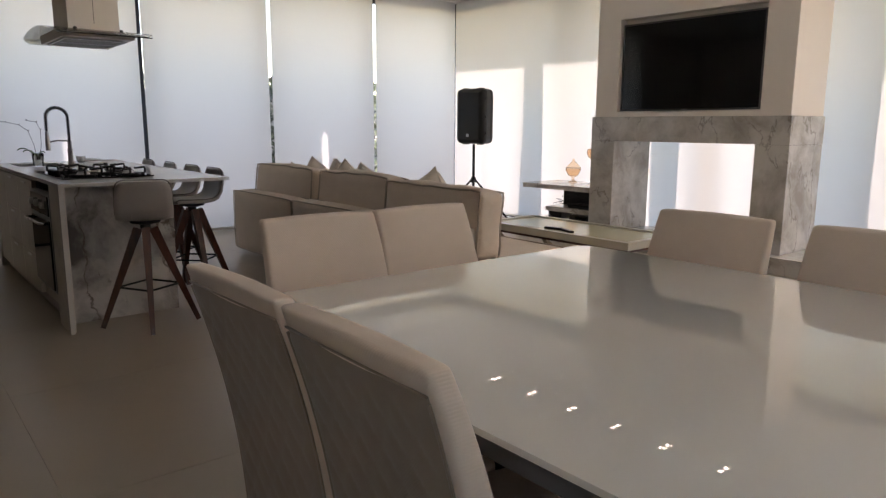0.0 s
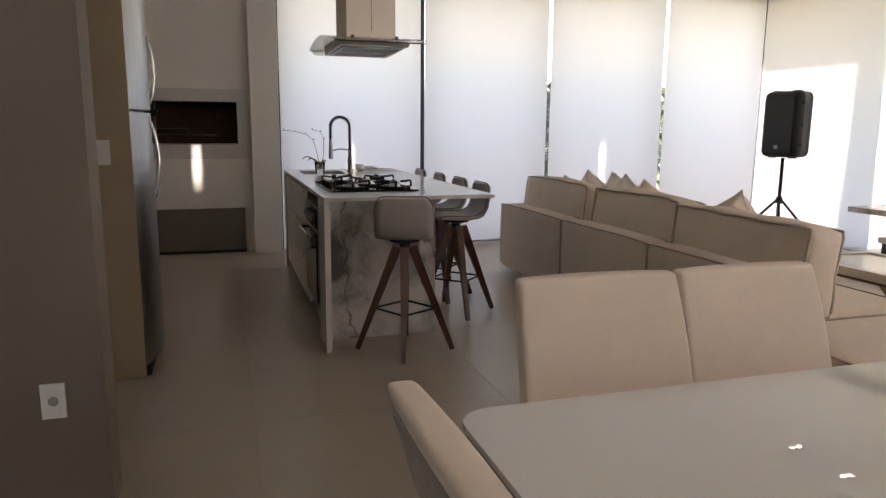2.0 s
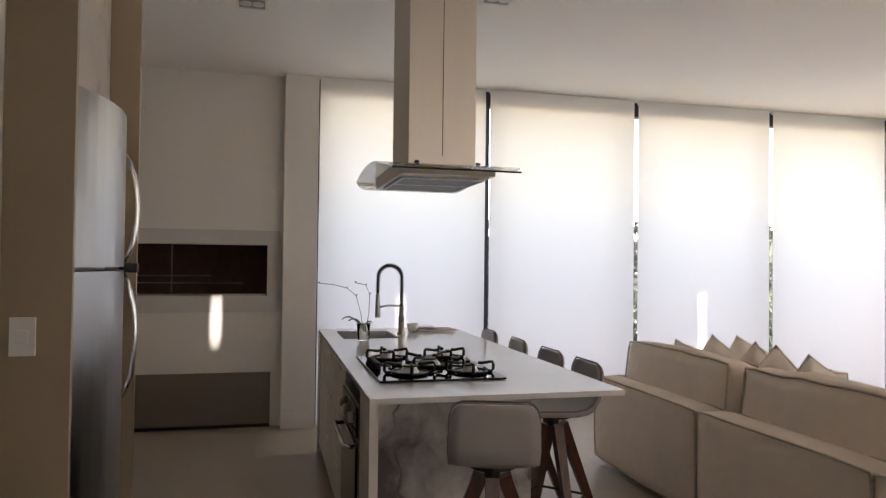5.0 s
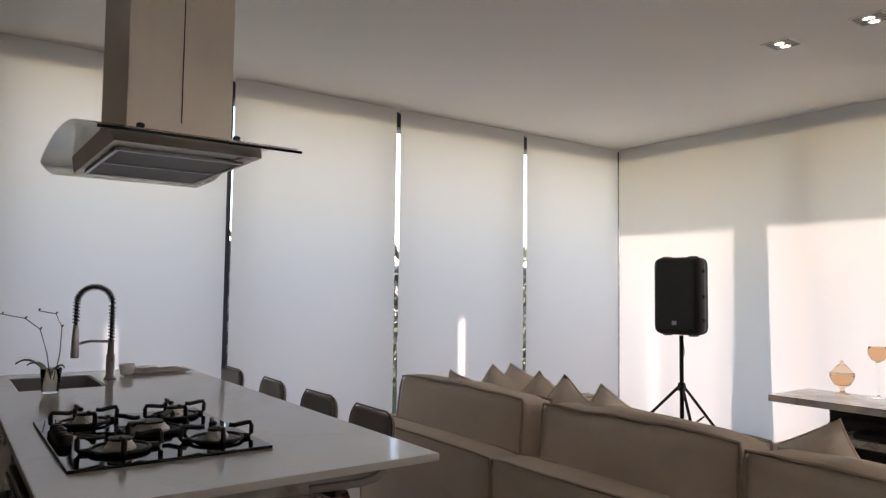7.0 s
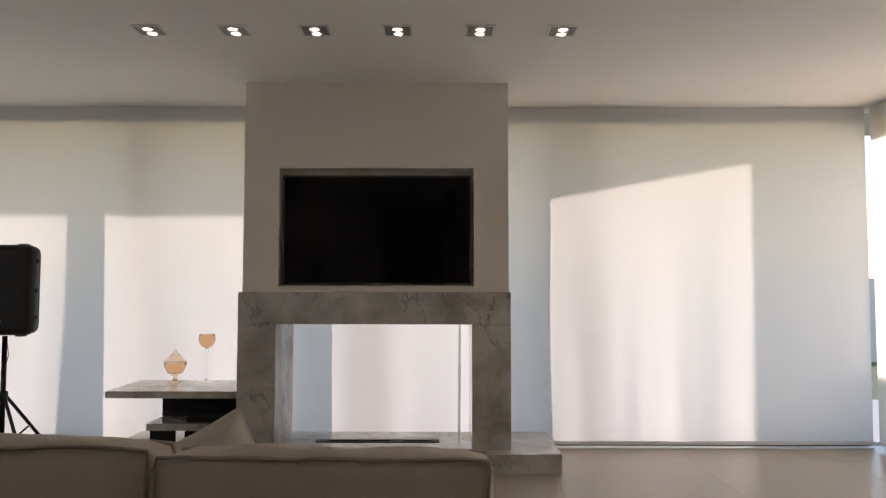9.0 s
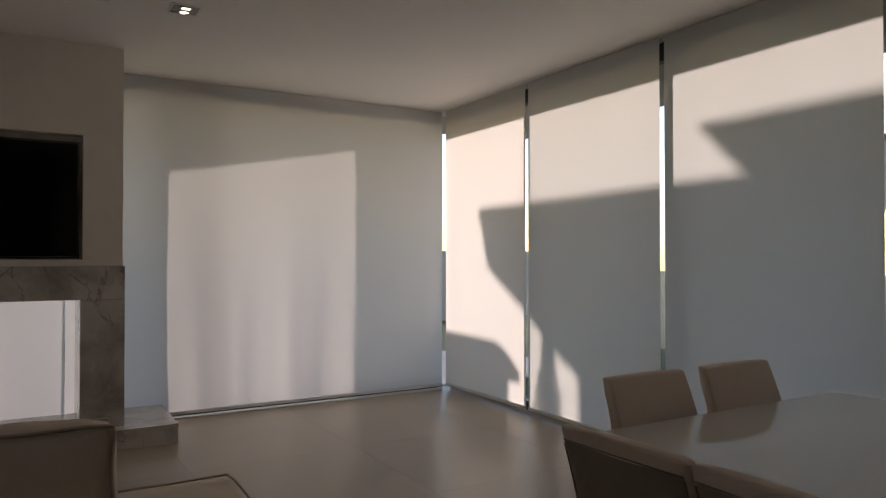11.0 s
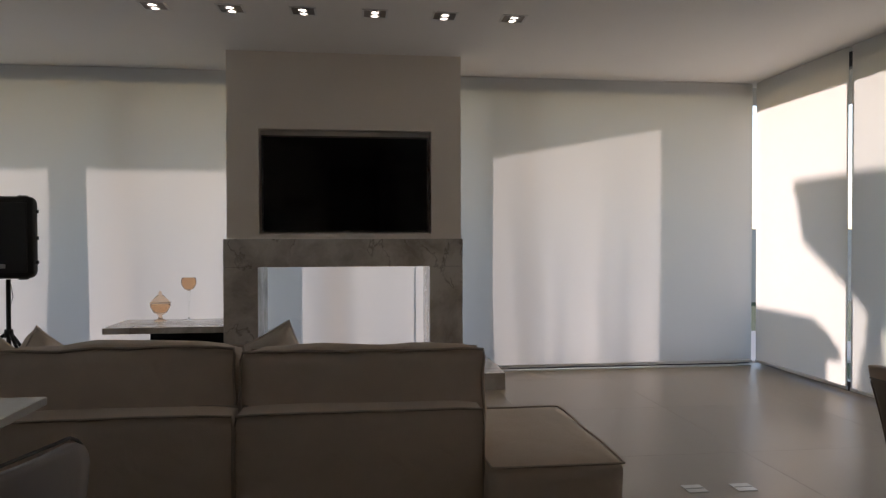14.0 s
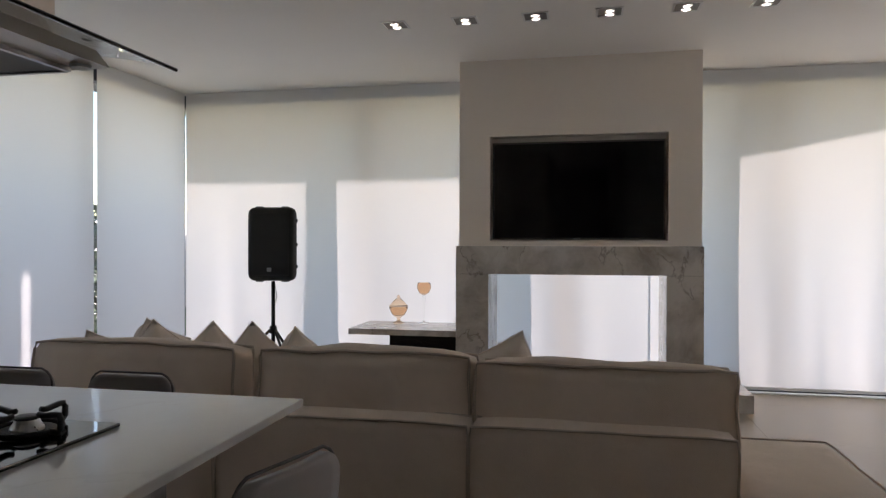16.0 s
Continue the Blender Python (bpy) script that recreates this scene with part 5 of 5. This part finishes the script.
# ---------------- downlights ----------------
def downlight(bulb=None, label="square recessed twin downlight with bright bulbs"):
    t = tagged(new("ceiling_downlight"), label, "downlight", "downlights in the ceiling")
    bm = B()
    a, b = 0.095, 0.08
    for x0, x1, y0, y1 in ((-a, a, -a, -b), (-a, a, b, a), (-a, -b, -b, b), (b, a, -b, b)):
        box(bm, x0, x1, y0, y1, -0.006, 0.0)
    part("frame", bm, M_WHITE, t)
    part("plate", box(B(), -b, b, -b, b, -0.002, 0.0), mat("lamp_plate", (0.30, 0.28, 0.26), 0.5), t)
    for y in (-0.038, 0.038):
        part("bulb_ring", lathe(B(), (0, y, -0.010), [(0.036, 0), (0.036, 0.008), (0.028, 0.008), (0.030, 0)], 18), M_WHITE, t)
        part("bulb", lathe(B(), (0, y, -0.007), [(0.024, 0), (0.024, 0.005), (0.011, 0.005), (0.011, 0.0)], 16), bulb or M_LAMP, t, "glowing bulb" if bulb is None else "unlit bulb")
    return t


dl = downlight()
dl.matrix_basis = Tm((-4.887, 5.478, H)) @ Rz(0)
for x, y in ((-4.351, 5.478), (-3.835, 5.478), (-3.312, 5.478), (-2.791, 5.478), (-2.267, 5.478)):
    copy_thing(dl, Tm((x, y, H)))
d2 = downlight(M_STEEL, "square recessed twin downlight, switched off, over the island")
d2.matrix_basis = Tm((-6.21, 0.80, H))
copy_thing(d2, Tm((-5.72, 2.26, H)))

# floor boxes
for x, y in ((-1.62, 3.86), (-1.345, 3.85)):
    f = thing("floor_socket", (x, y, 0), "small square metal floor socket cover", "floor socket", "floor sockets")
    part("cover", box(B(), x - 0.055, x + 0.055, y - 0.055, y + 0.055, -0.002, 0.004, 0.001), mat("floor_plate", (0.75, 0.74, 0.72), 0.3, metal=0.3), f)
    part("hinge", box(B(), x - 0.05, x + 0.05, y - 0.004, y + 0.004, 0.004, 0.006), M_STEEL, f)

# ---------------- outside ----------------
# Unseen house front, added to cast the stepped shadow on the dining-side blinds.
nh = thing("neighbour_house", (11, 0, -0.06), "unseen neighbouring house, stepped outline cut to shade the dining blinds", "house")


def prism(pts, x0, x1):
    bm = B()
    a = [bm.verts.new((x0, y, z)) for y, z in pts]
    b = [bm.verts.new((x1, y, z)) for y, z in pts]
    bm.faces.new(a)
    bm.faces.new(b[::-1])
    n = len(pts)
    for i in range(n):
        bm.faces.new((a[i], b[i], b[(i + 1) % n], a[(i + 1) % n]))
    bmesh.ops.recalc_face_normals(bm, faces=bm.faces[:])
    return bm


# Shadow outline on the blinds, shifted back along the sun to the house front.
DX, DY, DZ = 10.0, 2.63, 1.84
hx = XR + DX
sh = lambda pts: [(y + DY, z + DZ) for y, z in pts]
part("wall", prism(sh([(-12, -1.9), (5.05, -1.9), (5.10, 0.45), (5.52, 0.70), (5.90, 1.0), (6.43, 1.34), (6.54, 1.80), (3.54, 1.80), (3.45, 2.22), (-12, 2.22)]), hx, hx + 0.4), M_RENDER, nh)
part("roof", prism(sh([(3.54, 1.80), (6.56, 1.80), (6.56, 1.92), (3.54, 1.96)]), hx - 0.05, hx + 0.45), M_ROOF, nh)
part("roof", prism(sh([(-12, 2.20), (3.52, 1.96), (3.89, 2.33), (-12, 2.33)]), hx - 0.05, hx + 0.45), M_ROOF, nh)
for y in (-2.0, 1.5, 5.5):
    w = part("window", box(B(), hx - 0.04, hx - 0.002, y, y + 1.3, 1.3, 2.5), M_FRAME, nh)
    part("pane", box(B(), hx - 0.045, hx - 0.041, y + 0.06, y + 1.24, 1.36, 2.44), M_BLACKG, w)
# Unseen wall, its outline traced back from the low shadow on the corner blind.
shade_wall = thing("garden_wall", (8, 10, -0.06), "unseen pale rendered wall, notched outline cut to shade the corner blind", "garden wall")
part("wall", prism([(8.19, -0.06), (9.45, -0.06), (9.45, 2.08), (8.345, 2.06), (8.18, 1.98), (8.015, 1.84), (8.015, 1.745), (8.19, 1.73)], 8.6, 8.8), M_RENDER, shade_wall)
gw2 = thing("garden_wall", (-12.5, 3, -0.06), "white rendered boundary wall beyond the hedge", "garden wall")
part("wall", box(B(), -13.0, -12.8, -8, 16, -0.06, 1.9), M_RENDER, gw2)
gw3 = thing("garden_wall", (-2, 15, -0.06), "white rendered boundary wall", "garden wall")
part("wall", box(B(), -12.8, 8, 15.0, 15.2, -0.06, 1.6), M_RENDER, gw3)


def leaf_cloud(name, x0, x1, y0, y1, z0, z1, count, size, material, label, category):
    rng = np.random.default_rng(7 + int(x0 * 10) % 97)
    p = rng.random((count, 3)) * [x1 - x0, y1 - y0, z1 - z0] + [x0, y0, z0]
    d = rng.normal(size=(count, 3))
    d /= np.linalg.norm(d, axis=1)[:, None]
    e = np.cross(d, rng.normal(size=(count, 3)))
    e /= np.linalg.norm(e, axis=1)[:, None]
    s = size * (0.6 + 0.8 * rng.random((count, 1)))
    V = np.stack([p - d * s, p + e * s * 0.35, p + d * s, p - e * s * 0.35], 1).reshape(-1, 3)
    me = bpy.data.meshes.new(name)
    me.from_pydata(V.tolist(), [], [[4 * i, 4 * i + 1, 4 * i + 2, 4 * i + 3] for i in range(count)])
    me.materials.append(material)
    ob = new(name, me)
    return tagged(ob, label, category, "", "stuff")


leaf_cloud("hedge", -12.6, -11.2, -4, 12, -0.05, 2.1, 10000, 0.12, M_HEDGE, "dense leafy green garden hedge", "hedge")


# Added tree, placed and sized to throw the narrow ragged shadow on a dining-side blind.
ty = thing("shade_cypress", (8.5, 7.53, -0.06), "slim dark green cypress, added to cast a ragged shadow on the blind", "tree")
part("trunk", lathe(B(), (8.5, 7.53, -0.08), [(0.05, 0), (0.04, 0.5), (0.03, 1.4), (0.012, 2.2)], 10), M_BARK, ty, smooth=True)
rng = np.random.default_rng(41)
bm = B()
for i in range(2600):
    h = rng.random()
    z = 0.12 + 2.2 * h
    rad = (0.20 if h < 0.75 else 0.20 * (1 - h) / 0.25) * (0.75 + 0.35 * noise.noise(Vector((z * 3.0, 1.7, 0.3))) + 0.25 * rng.random())
    a = rng.random() * 2 * math.pi
    rr = rad * math.sqrt(rng.random())
    p = Vector((8.5 + rr * math.cos(a), 7.53 + rr * math.sin(a), z))
    d = Vector((math.cos(a) * 0.5, math.sin(a) * 0.5, 1.0)).normalized() * 0.045
    e = d.cross(Vector(tuple(rng.normal(size=3)))).normalized() * 0.014
    bm.faces.new([bm.verts.new(q) for q in (p - d, p + e, p + d, p - e)])
part("crown", bm, M_HEDGE, ty, "dense ragged green crown")


def grass_clump(c, n, hgt, seed):
    rng = np.random.default_rng(seed)
    V, F = [], []
    for i in range(n):
        a = rng.random() * 2 * math.pi
        r0 = rng.random() * 0.12
        ln = hgt * (0.6 + 0.6 * rng.random())
        out = ln * (0.3 + 0.7 * rng.random())
        dx, dy = math.cos(a), math.sin(a)
        base = len(V)
        for k in range(5):
            t = k / 4
            rr = r0 + out * t ** 1.6
            z = c[2] + ln * math.sin(min(t * 1.9, 1.9)) * 0.9
            w = 0.006 * (1 - t) + 0.001
            V.append((c[0] + dx * rr - dy * w, c[1] + dy * rr + dx * w, z))
            V.append((c[0] + dx * rr + dy * w, c[1] + dy * rr - dx * w, z))
        for k in range(4):
            b = base + 2 * k
            F.append((b, b + 1, b + 3, b + 2))
    me = bpy.data.meshes.new("grass_clump")
    me.from_pydata(V, [], F)
    me.materials.append(M_BLADE)
    return tagged(new("grass_clump", me), "arching ornamental grass clump in the garden", "grass", "", "stuff")


for i, x in enumerate((-3.2, -2.3, -1.6, -0.9, -0.2, 0.6, 1.4)):
    grass_clump((x, 10.7 + 0.15 * (i % 2), -0.06), 260, 0.55, i)
pt = thing("palm_tree", (-6.9, 11.5, -0.06), "garden palm with a ringed trunk", "tree")
part("trunk", lathe(B(), (-6.9, 11.5, -0.08), [(0.28, 0), (0.2, 0.25), (0.16, 0.9), (0.15, 2.2), (0.14, 3.6)], 14), M_BARK, pt, smooth=True)
bm = B()
for k in range(16):
    a = k * 2 * math.pi / 16
    prev = None
    for i in range(9):
        t = i / 8
        p = Vector((-6.9 + math.cos(a) * 1.8 * t, 11.5 + math.sin(a) * 1.8 * t, 3.5 + 0.7 * math.sin(t * 2.6) - 0.5 * t * t))
        s = Vector((-math.sin(a), math.cos(a), 0)) * (0.22 * math.sin(math.pi * min(1, t + 0.05)) + 0.01)
        cur = (bm.verts.new(p - s - Vector((0, 0, 0.1))), bm.verts.new(p), bm.verts.new(p + s - Vector((0, 0, 0.1))))
        if prev:
            bm.faces.new((prev[0], prev[1], cur[1], cur[0]))
            bm.faces.new((prev[1], prev[2], cur[2], cur[1]))
        prev = cur
part("crown", bm, M_HEDGE, pt, "arching green fronds")

# ---------------- floor tiles ----------------
tile_mesh = {}
TS = 1.2
xs = [-0.99 + TS * k for k in range(-7, 3)]
yy = [5.65 + TS * k for k in range(-8, 3)]
for a in xs:
    for b in yy:
        x0, x1 = max(a, -7.94), min(a + TS, 0.92)
        y0, y1 = max(b, -2.8), min(b + TS, 7.44)
        if x1 - x0 < 0.02 or y1 - y0 < 0.02:
            continue
        w, d = round(x1 - x0, 3), round(y1 - y0, 3)
        if (w, d) not in tile_mesh:
            bm = box(B(), -w / 2 + 0.0007, w / 2 - 0.0007, -d / 2 + 0.0007, d / 2 - 0.0007, -0.0055, 0.0)
            me = bpy.data.meshes.new("tile")
            bm.to_mesh(me)
            bm.free()
            me.materials.append(M_TILE)
            tile_mesh[(w, d)] = me
        ob = new("tile", tile_mesh[(w, d)])
        ob.parent = slab
        ob.location = ((x0 + x1) / 2, (y0 + y1) / 2, 0)
